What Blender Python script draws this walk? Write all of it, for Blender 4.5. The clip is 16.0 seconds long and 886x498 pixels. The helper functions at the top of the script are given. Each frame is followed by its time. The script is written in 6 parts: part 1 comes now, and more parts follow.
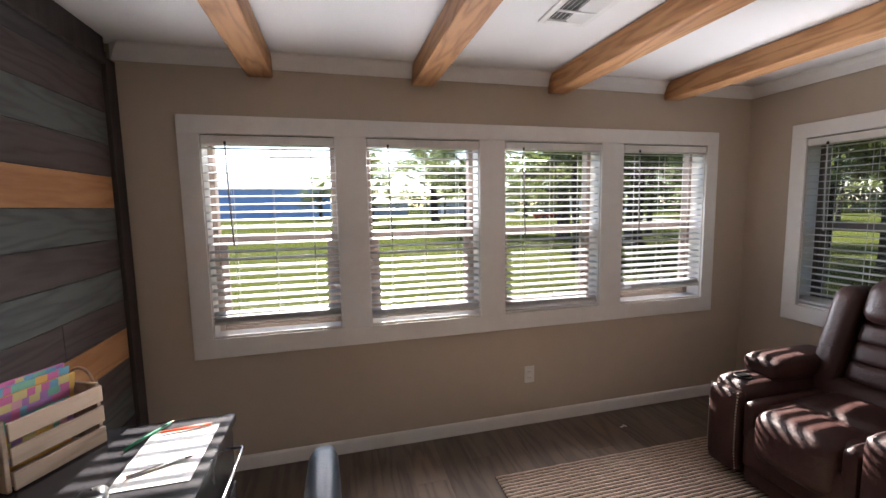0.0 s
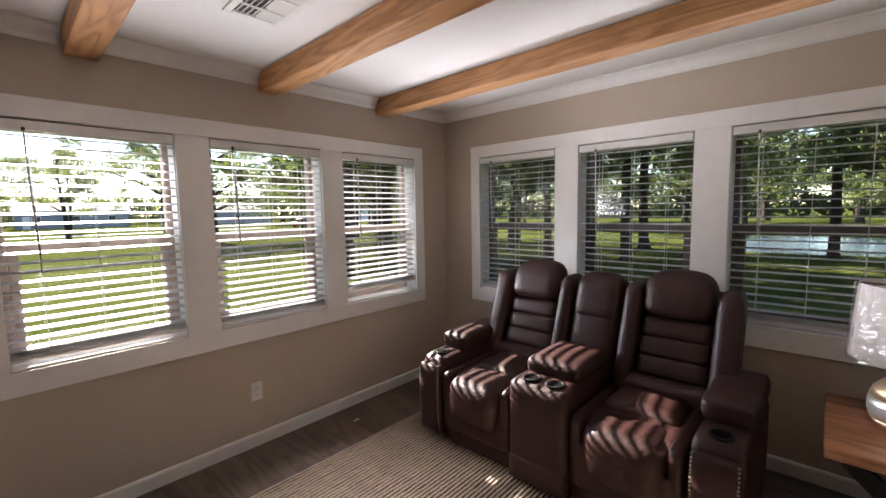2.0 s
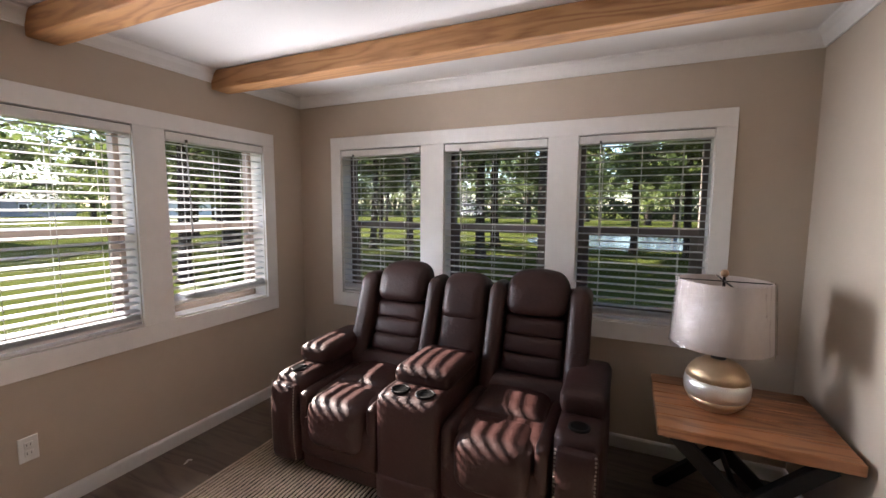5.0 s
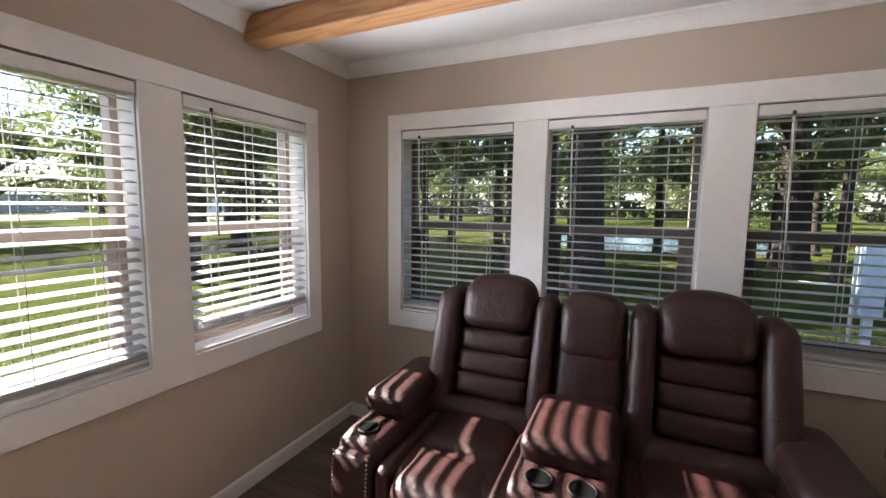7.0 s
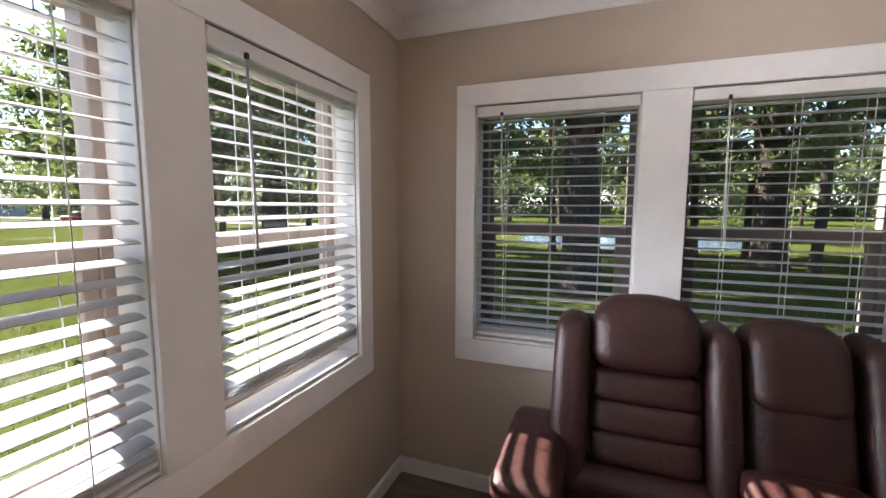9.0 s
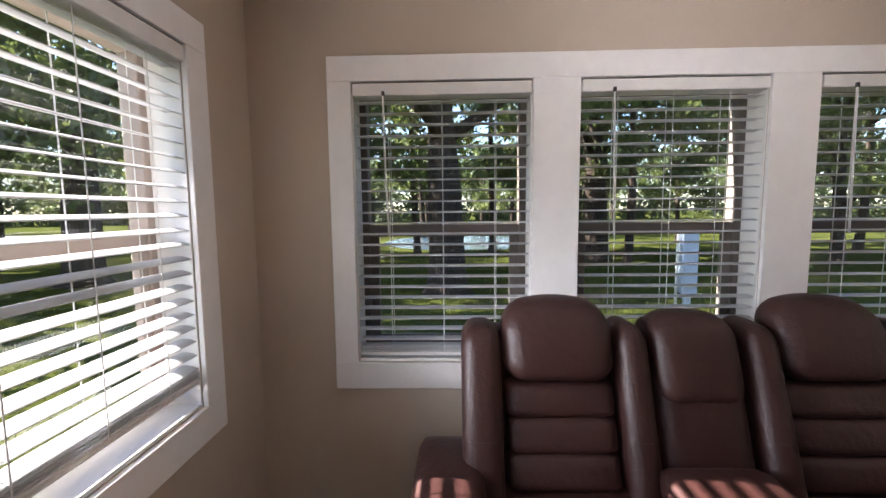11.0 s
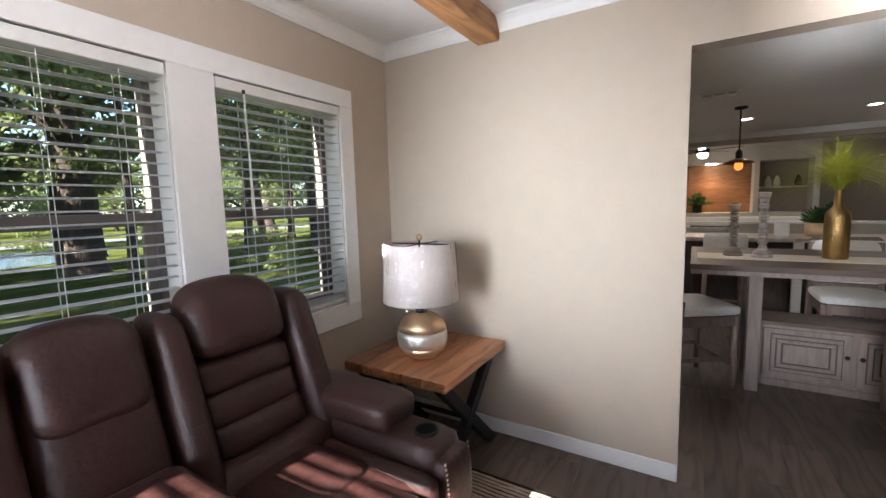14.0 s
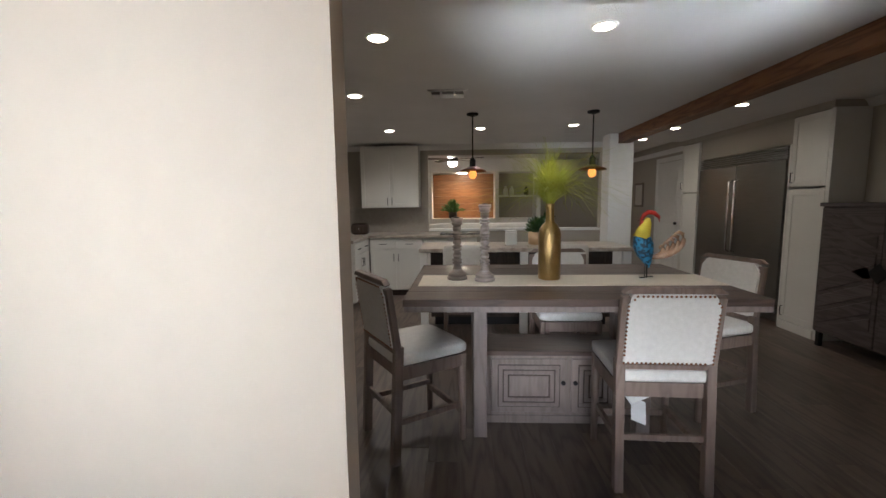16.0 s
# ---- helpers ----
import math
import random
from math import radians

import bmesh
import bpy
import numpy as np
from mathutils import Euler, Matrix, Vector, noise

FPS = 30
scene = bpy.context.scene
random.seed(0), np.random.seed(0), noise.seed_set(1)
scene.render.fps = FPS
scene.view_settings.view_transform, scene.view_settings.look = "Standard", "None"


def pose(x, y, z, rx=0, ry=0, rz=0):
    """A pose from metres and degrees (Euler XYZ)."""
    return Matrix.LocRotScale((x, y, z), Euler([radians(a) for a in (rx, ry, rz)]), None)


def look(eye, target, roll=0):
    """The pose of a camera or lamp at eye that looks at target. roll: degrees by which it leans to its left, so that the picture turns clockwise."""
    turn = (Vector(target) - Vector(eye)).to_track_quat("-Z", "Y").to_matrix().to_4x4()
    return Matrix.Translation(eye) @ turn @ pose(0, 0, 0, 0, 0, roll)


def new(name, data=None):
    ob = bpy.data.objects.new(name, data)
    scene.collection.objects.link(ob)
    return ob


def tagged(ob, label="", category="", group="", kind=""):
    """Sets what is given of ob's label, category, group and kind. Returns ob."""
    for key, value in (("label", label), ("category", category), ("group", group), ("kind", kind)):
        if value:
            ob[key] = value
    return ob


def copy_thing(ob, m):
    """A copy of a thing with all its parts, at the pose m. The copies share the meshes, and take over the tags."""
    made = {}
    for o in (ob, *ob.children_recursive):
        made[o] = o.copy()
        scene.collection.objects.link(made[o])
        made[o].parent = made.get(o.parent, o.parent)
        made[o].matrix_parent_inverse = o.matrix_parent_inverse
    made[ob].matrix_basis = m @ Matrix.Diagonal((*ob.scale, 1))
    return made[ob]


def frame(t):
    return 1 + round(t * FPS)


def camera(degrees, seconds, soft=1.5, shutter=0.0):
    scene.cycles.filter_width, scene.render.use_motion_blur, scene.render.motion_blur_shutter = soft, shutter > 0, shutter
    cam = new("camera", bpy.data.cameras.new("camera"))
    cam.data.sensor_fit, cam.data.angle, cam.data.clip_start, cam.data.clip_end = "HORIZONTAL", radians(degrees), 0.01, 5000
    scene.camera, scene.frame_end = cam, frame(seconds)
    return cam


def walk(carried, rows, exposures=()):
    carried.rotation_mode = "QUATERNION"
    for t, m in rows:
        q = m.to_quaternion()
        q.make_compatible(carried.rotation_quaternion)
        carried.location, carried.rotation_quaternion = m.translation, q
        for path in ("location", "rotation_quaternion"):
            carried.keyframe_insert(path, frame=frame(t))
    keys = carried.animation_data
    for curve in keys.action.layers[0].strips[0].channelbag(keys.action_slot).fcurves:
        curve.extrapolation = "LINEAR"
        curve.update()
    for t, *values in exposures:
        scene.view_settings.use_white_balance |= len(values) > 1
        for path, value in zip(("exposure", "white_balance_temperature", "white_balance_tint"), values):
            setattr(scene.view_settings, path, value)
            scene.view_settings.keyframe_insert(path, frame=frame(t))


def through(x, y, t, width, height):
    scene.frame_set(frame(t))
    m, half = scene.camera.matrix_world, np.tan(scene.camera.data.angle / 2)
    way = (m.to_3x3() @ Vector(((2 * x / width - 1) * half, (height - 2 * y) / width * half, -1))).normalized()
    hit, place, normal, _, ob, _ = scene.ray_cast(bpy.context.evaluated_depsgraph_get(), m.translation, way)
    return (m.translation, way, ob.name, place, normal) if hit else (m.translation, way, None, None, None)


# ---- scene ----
cam = camera(94.1, 16.0)
PATH = [
    (0, (-3.036, -2.481, 1.501), (-2.536, -0.555, 1.295), -1.0),
    (0.5, (-2.975, -2.515, 1.5), (-2.208, -0.679, 1.297), -1.1),
    (1, (-2.93, -2.531, 1.508), (-1.891, -0.834, 1.299), -1.1),
    (1.5, (-2.85, -2.581, 1.475), (-1.595, -1.035, 1.284), -1.5),
    (2, (-2.817, -2.599, 1.47), (-1.365, -1.237, 1.283), -1.1),
    (2.5, (-2.799, -2.638, 1.494), (-1.207, -1.443, 1.299), -1.0),
    (3, (-2.802, -2.669, 1.497), (-1.111, -1.619, 1.301), -0.8),
    (3.5, (-2.798, -2.693, 1.497), (-1.045, -1.751, 1.302), -0.6),
    (6, (-2.432, -2.149, 1.447), (-0.611, -1.347, 1.244), 0.5),
    (6.5, (-2.294, -1.953, 1.444), (-0.481, -1.134, 1.237), 0.6),
    (7, (-2.235, -1.724, 1.453), (-0.429, -0.89, 1.244), 0.7),
    (7.5, (-2.201, -1.478, 1.446), (-0.399, -0.636, 1.241), 0.8),
    (8, (-2.109, -1.27, 1.442), (-0.302, -0.438, 1.235), 0.7),
    (10.5, (-1.695, -0.774, 1.423), (0.28, -0.519, 1.232), -0.4),
    (11, (-1.643, -0.807, 1.406), (0.348, -0.749, 1.222), -0.6),
    (11.5, (-1.608, -0.818, 1.42), (0.371, -1.041, 1.236), -1.0),
    (12, (-1.601, -0.842, 1.434), (0.303, -1.419, 1.233), -1.1),
    (12.5, (-1.601, -0.878, 1.398), (0.157, -1.813, 1.208), -1.5),
    (13, (-1.6, -0.903, 1.374), (-0.072, -2.177, 1.174), -1.6),
    (13.5, (-1.671, -0.992, 1.353), (-0.369, -2.496, 1.145), -1.6),
    (14, (-1.703, -1.169, 1.347), (-0.666, -2.866, 1.135), -1.6),
    (14.5, (-1.745, -1.399, 1.358), (-0.964, -3.227, 1.139), -1.5),
    (15, (-1.74, -1.678, 1.367), (-1.202, -3.591, 1.139), -1.3),
    (15.5, (-1.836, -1.962, 1.392), (-1.524, -3.923, 1.154), -1.4),
    (16, (-1.975, -2.307, 1.385), (-1.882, -4.292, 1.163), -0.7),
]
EXPOSURE = [(0, 2.95, 6400, 16.5), (2, 2.97, 6520, 17.5), (3.5, 3.03, 6600, 19), (7, 3.15, 6350, 16), (10.5, 3.2, 6380, 17), (12, 3.38, 6450, 18), (13, 3.42, 6350, 16), (14, 3.55, 6200, 13), (16, 3.71, 5980, 10)]
walk(cam, [(t, look(eye, target, roll)) for t, eye, target, roll in PATH], EXPOSURE)

# ---- world, sun and sky ----
world = bpy.data.worlds.new("sky")
scene.world = world
world.use_nodes = True
wn = world.node_tree.nodes
sky = wn.new("ShaderNodeTexSky")
sky.sky_type = 'NISHITA'
sky.sun_disc = False
sky.dust_density, sky.ozone_density = 0.3, 2.5
SUN_DIR = Vector((-0.075, -1.0, -0.605)).normalized()      # the way the sunlight travels
sky.sun_elevation = math.asin(-SUN_DIR.z)
sky.sun_rotation = math.atan2(-SUN_DIR.x, -SUN_DIR.y)
world.node_tree.links.new(sky.outputs[0], wn["Background"].inputs[0])
wn["Background"].inputs[1].default_value = 0.058
sun_data = bpy.data.lights.new("sun", 'SUN')
sun_data.energy = 5.0
sun_data.angle = radians(0.5)
sun_data.color = (1.0, 0.93, 0.82)
sun = new("sun", sun_data)
sun.matrix_world = look((0, 30, 20), Vector((0, 30, 20)) + SUN_DIR)


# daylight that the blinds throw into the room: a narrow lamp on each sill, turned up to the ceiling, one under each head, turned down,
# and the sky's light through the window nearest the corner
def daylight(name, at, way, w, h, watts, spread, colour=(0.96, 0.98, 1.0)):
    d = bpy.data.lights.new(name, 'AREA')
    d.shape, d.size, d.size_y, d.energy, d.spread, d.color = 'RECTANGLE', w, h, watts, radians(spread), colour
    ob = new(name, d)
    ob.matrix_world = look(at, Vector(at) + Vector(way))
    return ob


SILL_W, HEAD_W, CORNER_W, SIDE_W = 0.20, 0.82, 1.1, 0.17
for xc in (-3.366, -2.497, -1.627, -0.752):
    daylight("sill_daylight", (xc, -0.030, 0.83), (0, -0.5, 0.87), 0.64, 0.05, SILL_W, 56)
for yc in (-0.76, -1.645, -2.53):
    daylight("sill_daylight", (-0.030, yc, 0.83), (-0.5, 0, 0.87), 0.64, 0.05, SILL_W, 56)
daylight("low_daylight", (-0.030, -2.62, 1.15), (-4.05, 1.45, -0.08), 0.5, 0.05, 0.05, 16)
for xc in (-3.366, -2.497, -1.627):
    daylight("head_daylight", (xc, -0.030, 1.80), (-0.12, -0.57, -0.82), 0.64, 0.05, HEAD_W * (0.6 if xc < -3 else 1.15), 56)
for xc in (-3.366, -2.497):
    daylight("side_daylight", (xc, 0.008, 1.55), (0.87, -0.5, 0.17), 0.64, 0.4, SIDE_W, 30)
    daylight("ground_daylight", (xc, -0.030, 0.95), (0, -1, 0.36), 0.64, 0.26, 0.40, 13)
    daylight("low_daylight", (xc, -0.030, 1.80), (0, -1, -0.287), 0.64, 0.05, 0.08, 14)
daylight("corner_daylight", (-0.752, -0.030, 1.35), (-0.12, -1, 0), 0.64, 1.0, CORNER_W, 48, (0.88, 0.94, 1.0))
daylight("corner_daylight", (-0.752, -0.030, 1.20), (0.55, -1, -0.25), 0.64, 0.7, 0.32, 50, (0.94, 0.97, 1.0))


# ---- materials ----
def material(name, base, rough=0.6, metal=0.0, second=None, scale=8.0, stretch=(1, 1, 1), bump=0.1, bump_scale=60.0,
             amount=0.5, coat=0.0, spec=0.5, by_object=0.0, detail=6.0, bump_stretch=None, fine=0.0, distance=0.004):
    m = bpy.data.materials.new(name)
    m.use_nodes = True
    n, l = m.node_tree.nodes, m.node_tree.links
    p = n["Principled BSDF"]
    p.inputs["Roughness"].default_value = rough
    p.inputs["Metallic"].default_value = metal
    p.inputs["Coat Weight"].default_value = coat
    p.inputs["Specular IOR Level"].default_value = spec
    tc = n.new("ShaderNodeTexCoord")
    mp = n.new("ShaderNodeMapping")
    mp.inputs["Scale"].default_value = stretch
    l.new(tc.outputs["Object"], mp.inputs[0])
    vec = mp.outputs[0]
    oi = n.new("ShaderNodeObjectInfo")
    if by_object:
        add = n.new("ShaderNodeVectorMath")
        add.operation = 'ADD'
        comb = n.new("ShaderNodeMath")
        comb.operation = 'MULTIPLY'
        comb.inputs[1].default_value = 37.0
        l.new(oi.outputs["Random"], comb.inputs[0])
        l.new(vec, add.inputs[0])
        l.new(comb.outputs[0], add.inputs[1])
        vec = add.outputs[0]
    nz = n.new("ShaderNodeTexNoise")
    nz.inputs["Scale"].default_value = scale
    nz.inputs["Detail"].default_value = detail
    l.new(vec, nz.inputs["Vector"])
    ramp = n.new("ShaderNodeValToRGB")
    second = second or tuple(c * 0.8 for c in base)
    ramp.color_ramp.elements[0].position = 0.5 - amount / 2
    ramp.color_ramp.elements[1].position = 0.5 + amount / 2
    ramp.color_ramp.elements[0].color = (*second, 1)
    ramp.color_ramp.elements[1].color = (*base, 1)
    l.new(nz.outputs["Fac"], ramp.inputs[0])
    colour = ramp.outputs[0]
    if fine:
        n2 = n.new("ShaderNodeTexNoise")
        n2.inputs["Scale"].default_value = scale * 7
        n2.inputs["Detail"].default_value = 4
        l.new(vec, n2.inputs["Vector"])
        mr = n.new("ShaderNodeMapRange")
        mr.inputs["From Min"].default_value, mr.inputs["From Max"].default_value = 0.3, 0.7
        mr.inputs["To Min"].default_value, mr.inputs["To Max"].default_value = 1 - fine, 1 + fine
        l.new(n2.outputs["Fac"], mr.inputs["Value"])
        mul = n.new("ShaderNodeVectorMath")
        mul.operation = 'SCALE'
        l.new(colour, mul.inputs[0])
        l.new(mr.outputs[0], mul.inputs["Scale"])
        colour = mul.outputs[0]
    if by_object:
        mr = n.new("ShaderNodeMapRange")
        mr.inputs["To Min"].default_value, mr.inputs["To Max"].default_value = 1 - by_object, 1 + by_object
        l.new(oi.outputs["Random"], mr.inputs["Value"])
        mul = n.new("ShaderNodeVectorMath")
        mul.operation = 'SCALE'
        l.new(colour, mul.inputs[0])
        l.new(mr.outputs[0], mul.inputs["Scale"])
        colour = mul.outputs[0]
    l.new(colour, p.inputs["Base Color"])
    if bump:
        bn = n.new("ShaderNodeTexNoise")
        bn.inputs["Scale"].default_value = bump_scale
        bn.inputs["Detail"].default_value = 5
        l.new(vec if bump_stretch is None else tc.outputs["Object"], bn.inputs["Vector"])
        bp = n.new("ShaderNodeBump")
        bp.inputs["Strength"].default_value = bump
        bp.inputs["Distance"].default_value = distance
        l.new(bn.outputs["Fac"], bp.inputs["Height"])
        l.new(bp.outputs[0], p.inputs["Normal"])
        rr = n.new("ShaderNodeMapRange")
        rr.inputs["To Min"].default_value, rr.inputs["To Max"].default_value = max(rough - 0.08, 0.02), min(rough + 0.1, 1)
        l.new(nz.outputs["Fac"], rr.inputs["Value"])
        l.new(rr.outputs[0], p.inputs["Roughness"])
    return m


def wood(name, base, dark, along="y", rough=0.5, ring=16.0, by_object=0.15, coat=0.0, knots=True):
    """Wood with long grain and darker late-wood bands along one axis."""
    m = bpy.data.materials.new(name)
    m.use_nodes = True
    n, l = m.node_tree.nodes, m.node_tree.links
    p = n["Principled BSDF"]
    p.inputs["Coat Weight"].default_value = coat
    tc, mp, oi = n.new("ShaderNodeTexCoord"), n.new("ShaderNodeMapping"), n.new("ShaderNodeObjectInfo")
    mp.inputs["Scale"].default_value = {"x": (0.12, 1, 1), "y": (1, 0.12, 1), "z": (1, 1, 0.12)}[along]
    shift = n.new("ShaderNodeVectorMath")
    shift.operation = 'MULTIPLY_ADD'
    shift.inputs[1].default_value = (23.0, 31.0, 17.0)
    l.new(tc.outputs["Object"], mp.inputs[0])
    l.new(oi.outputs["Random"], shift.inputs[0])
    l.new(mp.outputs[0], shift.inputs[2])
    warp = n.new("ShaderNodeTexNoise")
    warp.inputs["Scale"].default_value = 5.0
    warp.inputs["Detail"].default_value = 3
    l.new(shift.outputs[0], warp.inputs["Vector"])
    bands = n.new("ShaderNodeMath")
    bands.operation = 'MULTIPLY'
    bands.inputs[1].default_value = ring
    l.new(warp.outputs["Fac"], bands.inputs[0])
    fr = n.new("ShaderNodeMath")
    fr.operation = 'PINGPONG'
    fr.inputs[1].default_value = 0.5
    l.new(bands.outputs[0], fr.inputs[0])
    fibre = n.new("ShaderNodeTexNoise")
    fibre.inputs["Scale"].default_value = 90.0
    fibre.inputs["Detail"].default_value = 3
    l.new(shift.outputs[0], fibre.inputs["Vector"])
    mix = n.new("ShaderNodeMath")
    mix.operation = 'MULTIPLY_ADD'
    mix.inputs[1].default_value = 0.55
    l.new(fibre.outputs["Fac"], mix.inputs[0])
    l.new(fr.outputs[0], mix.inputs[2])
    ramp = n.new("ShaderNodeValToRGB")
    ramp.color_ramp.elements[0].position, ramp.color_ramp.elements[1].position = 0.2, 0.62
    ramp.color_ramp.elements[0].color, ramp.color_ramp.elements[1].color = (*dark, 1), (*base, 1)
    l.new(mix.outputs[0], ramp.inputs[0])
    mr = n.new("ShaderNodeMapRange")
    mr.inputs["To Min"].default_value, mr.inputs["To Max"].default_value = 1 - by_object, 1 + by_object
    l.new(oi.outputs["Random"], mr.inputs["Value"])
    mul = n.new("ShaderNodeVectorMath")
    mul.operation = 'SCALE'
    l.new(ramp.outputs[0], mul.inputs[0])
    l.new(mr.outputs[0], mul.inputs["Scale"])
    l.new(mul.outputs[0], p.inputs["Base Color"])
    rr = n.new("ShaderNodeMapRange")
    rr.inputs["To Min"].default_value, rr.inputs["To Max"].default_value = rough - 0.1, rough + 0.12
    l.new(fibre.outputs["Fac"], rr.inputs["Value"])
    l.new(rr.outputs[0], p.inputs["Roughness"])
    bp = n.new("ShaderNodeBump")
    bp.inputs["Strength"].default_value, bp.inputs["Distance"].default_value = 0.25, 0.002
    l.new(mix.outputs[0], bp.inputs["Height"])
    l.new(bp.outputs[0], p.inputs["Normal"])
    return m


def glowing(name, colour, strength):
    m = bpy.data.materials.new(name)
    m.use_nodes = True
    p = m.node_tree.nodes["Principled BSDF"]
    p.inputs["Base Color"].default_value = (*colour, 1)
    p.inputs["Emission Color"].default_value = (*colour, 1)
    p.inputs["Emission Strength"].default_value = strength
    return m


def clear(name, tint, gloss_rough=0.02, ior=1.45, bump=0.0, scale=20.0):
    """A thin clear sheet: what lies behind it, with a mirror gloss by Fresnel."""
    m = bpy.data.materials.new(name)
    m.use_nodes = True
    n, l = m.node_tree.nodes, m.node_tree.links
    n.remove(n["Principled BSDF"])
    tr, gl, mx, fz = n.new("ShaderNodeBsdfTransparent"), n.new("ShaderNodeBsdfGlossy"), n.new("ShaderNodeMixShader"), n.new("ShaderNodeLayerWeight")
    tr.inputs[0].default_value = (*tint, 1)
    gl.inputs["Roughness"].default_value = gloss_rough
    f0 = ((ior - 1) / (ior + 1)) ** 2
    pw, ma = n.new("ShaderNodeMath"), n.new("ShaderNodeMath")
    pw.operation, ma.operation = 'POWER', 'MULTIPLY_ADD'
    pw.inputs[1].default_value, ma.inputs[1].default_value, ma.inputs[2].default_value = 5.0, 1 - f0, f0
    l.new(fz.outputs["Facing"], pw.inputs[0])
    l.new(pw.outputs[0], ma.inputs[0])
    if bump:
        nz, bp = n.new("ShaderNodeTexNoise"), n.new("ShaderNodeBump")
        tc = n.new("ShaderNodeTexCoord")
        l.new(tc.outputs["Object"], nz.inputs["Vector"])
        nz.inputs["Scale"].default_value = scale
        nz.inputs["Detail"].default_value = 2
        bp.inputs["Strength"].default_value, bp.inputs["Distance"].default_value = bump, 0.02
        l.new(nz.outputs["Fac"], bp.inputs["Height"])
        l.new(bp.outputs[0], gl.inputs["Normal"])
        l.new(bp.outputs[0], fz.inputs["Normal"])
    l.new(ma.outputs[0], mx.inputs[0])
    l.new(tr.outputs[0], mx.inputs[1])
    l.new(gl.outputs[0], mx.inputs[2])
    l.new(mx.outputs[0], n["Material Output"].inputs[0])
    return m


def leafy(name, base, second, through=0.35):
    m = material(name, base, 0.55, 0, second, 1.2, bump=0, amount=0.6, by_object=0.15)
    n, l = m.node_tree.nodes, m.node_tree.links
    p = n["Principled BSDF"]
    tl, mx = n.new("ShaderNodeBsdfTranslucent"), n.new("ShaderNodeMixShader")
    mx.inputs[0].default_value = through
    src = p.inputs["Base Color"].links[0].from_socket
    l.new(src, tl.inputs[0])
    l.new(p.outputs[0], mx.inputs[1])
    l.new(tl.outputs[0], mx.inputs[2])
    l.new(mx.outputs[0], n["Material Output"].inputs[0])
    return m


M_WALL = material("beige_wall_paint", (0.50, 0.425, 0.34), 0.75, 0, (0.47, 0.395, 0.315), 1.5, bump=0.08, bump_scale=240, spec=0.3, fine=0.015)
M_TRIM = material("white_trim_paint", (0.80, 0.79, 0.77), 0.4, 0, (0.74, 0.73, 0.71), 3, bump=0.05, bump_scale=40, fine=0.02)
M_CEIL = material("textured_white_ceiling", (0.82, 0.81, 0.80), 0.9, 0, (0.76, 0.75, 0.74), 2, bump=0.6, bump_scale=130, spec=0.2, distance=0.006)
M_BEAM = wood("pine_beam", (0.50, 0.255, 0.10), (0.30, 0.125, 0.04), "y", 0.5, 13)
M_KBEAM = wood("stained_beam", (0.22, 0.10, 0.045), (0.12, 0.05, 0.02), "y", 0.5, 13)
M_FLOOR = wood("vinyl_plank", (0.135, 0.100, 0.078), (0.070, 0.050, 0.039), "y", 0.42, 9, 0.22)
M_SUB = material("subfloor", (0.04, 0.033, 0.028), 0.9)
M_CHAR = wood("charcoal_board", (0.072, 0.065, 0.066), (0.038, 0.034, 0.036), "y", 0.62, 12, 0.2)
M_SLATE = wood("slate_board", (0.118, 0.130, 0.126), (0.066, 0.074, 0.072), "y", 0.6, 13, 0.12)
M_UMBER = wood("umber_board", (0.105, 0.082, 0.078), (0.058, 0.044, 0.042), "y", 0.6, 13, 0.15)
M_CEDAR = wood("cedar_board", (0.56, 0.28, 0.12), (0.44, 0.19, 0.07), "y", 0.55, 9, 0.08)
M_DARKTRIM = wood("dark_stained_trim", (0.035, 0.024, 0.022), (0.016, 0.011, 0.010), "z", 0.5, 10)
# one bronze frame in two colours: lit tone for north windows, shaded for east
M_FRAME = material("bronze_frame_lit", (0.36, 0.295, 0.255), 0.5, 0, (0.31, 0.245, 0.21), 6, bump=0.05)
M_DFRAME = material("bronze_frame_shaded", (0.155, 0.13, 0.115), 0.5, 0, (0.12, 0.10, 0.088), 6, bump=0.05)
M_GLASS = clear("window_glass", (0.95, 0.97, 0.96))
M_PLASTIC = material("white_plastic", (0.78, 0.77, 0.74), 0.35, bump=0.02)
M_BLACK = material("black_plastic", (0.012, 0.012, 0.013), 0.35, bump=0.05, bump_scale=200)
M_LEATHER = material("brown_leather", (0.042, 0.0158, 0.0136), 0.46, 0, (0.028, 0.0107, 0.0092), 9, bump=0.75, bump_scale=48, amount=0.6, spec=0.38, fine=0.08, distance=0.0036)
# painted shade of a deep cup well, laid on as flat black discs
M_HOLE = material("cup_well_shade", (0.004, 0.004, 0.004), 0.95, bump=0, spec=0.05)
M_STITCH = material("dark_seam", (0.03, 0.014, 0.011), 0.6, bump=0)
M_STUD = material("nickel_nailhead", (0.55, 0.5, 0.44), 0.3, 1.0, bump=0)
M_CUP = material("dark_cup_ring", (0.010, 0.009, 0.009), 0.6, 0.0, bump=0, spec=0.2)
M_RUG = material("jute_rug", (0.66, 0.52, 0.41), 0.95, 0, (0.44, 0.34, 0.27), 30, (1, 4, 4), bump=0.8, bump_scale=220, fine=0.15, spec=0.1)
# near-black base, so that the gaps between the cords come out dark
M_RUGD = material("dark_rug_backing", (0.030, 0.022, 0.019), 0.95, bump=0.6, bump_scale=160, spec=0.1)
M_BLKDESK = material("glossy_black_desk", (0.018, 0.018, 0.021), 0.24, 0, (0.026, 0.026, 0.03), 5, bump=0.03, spec=0.6)
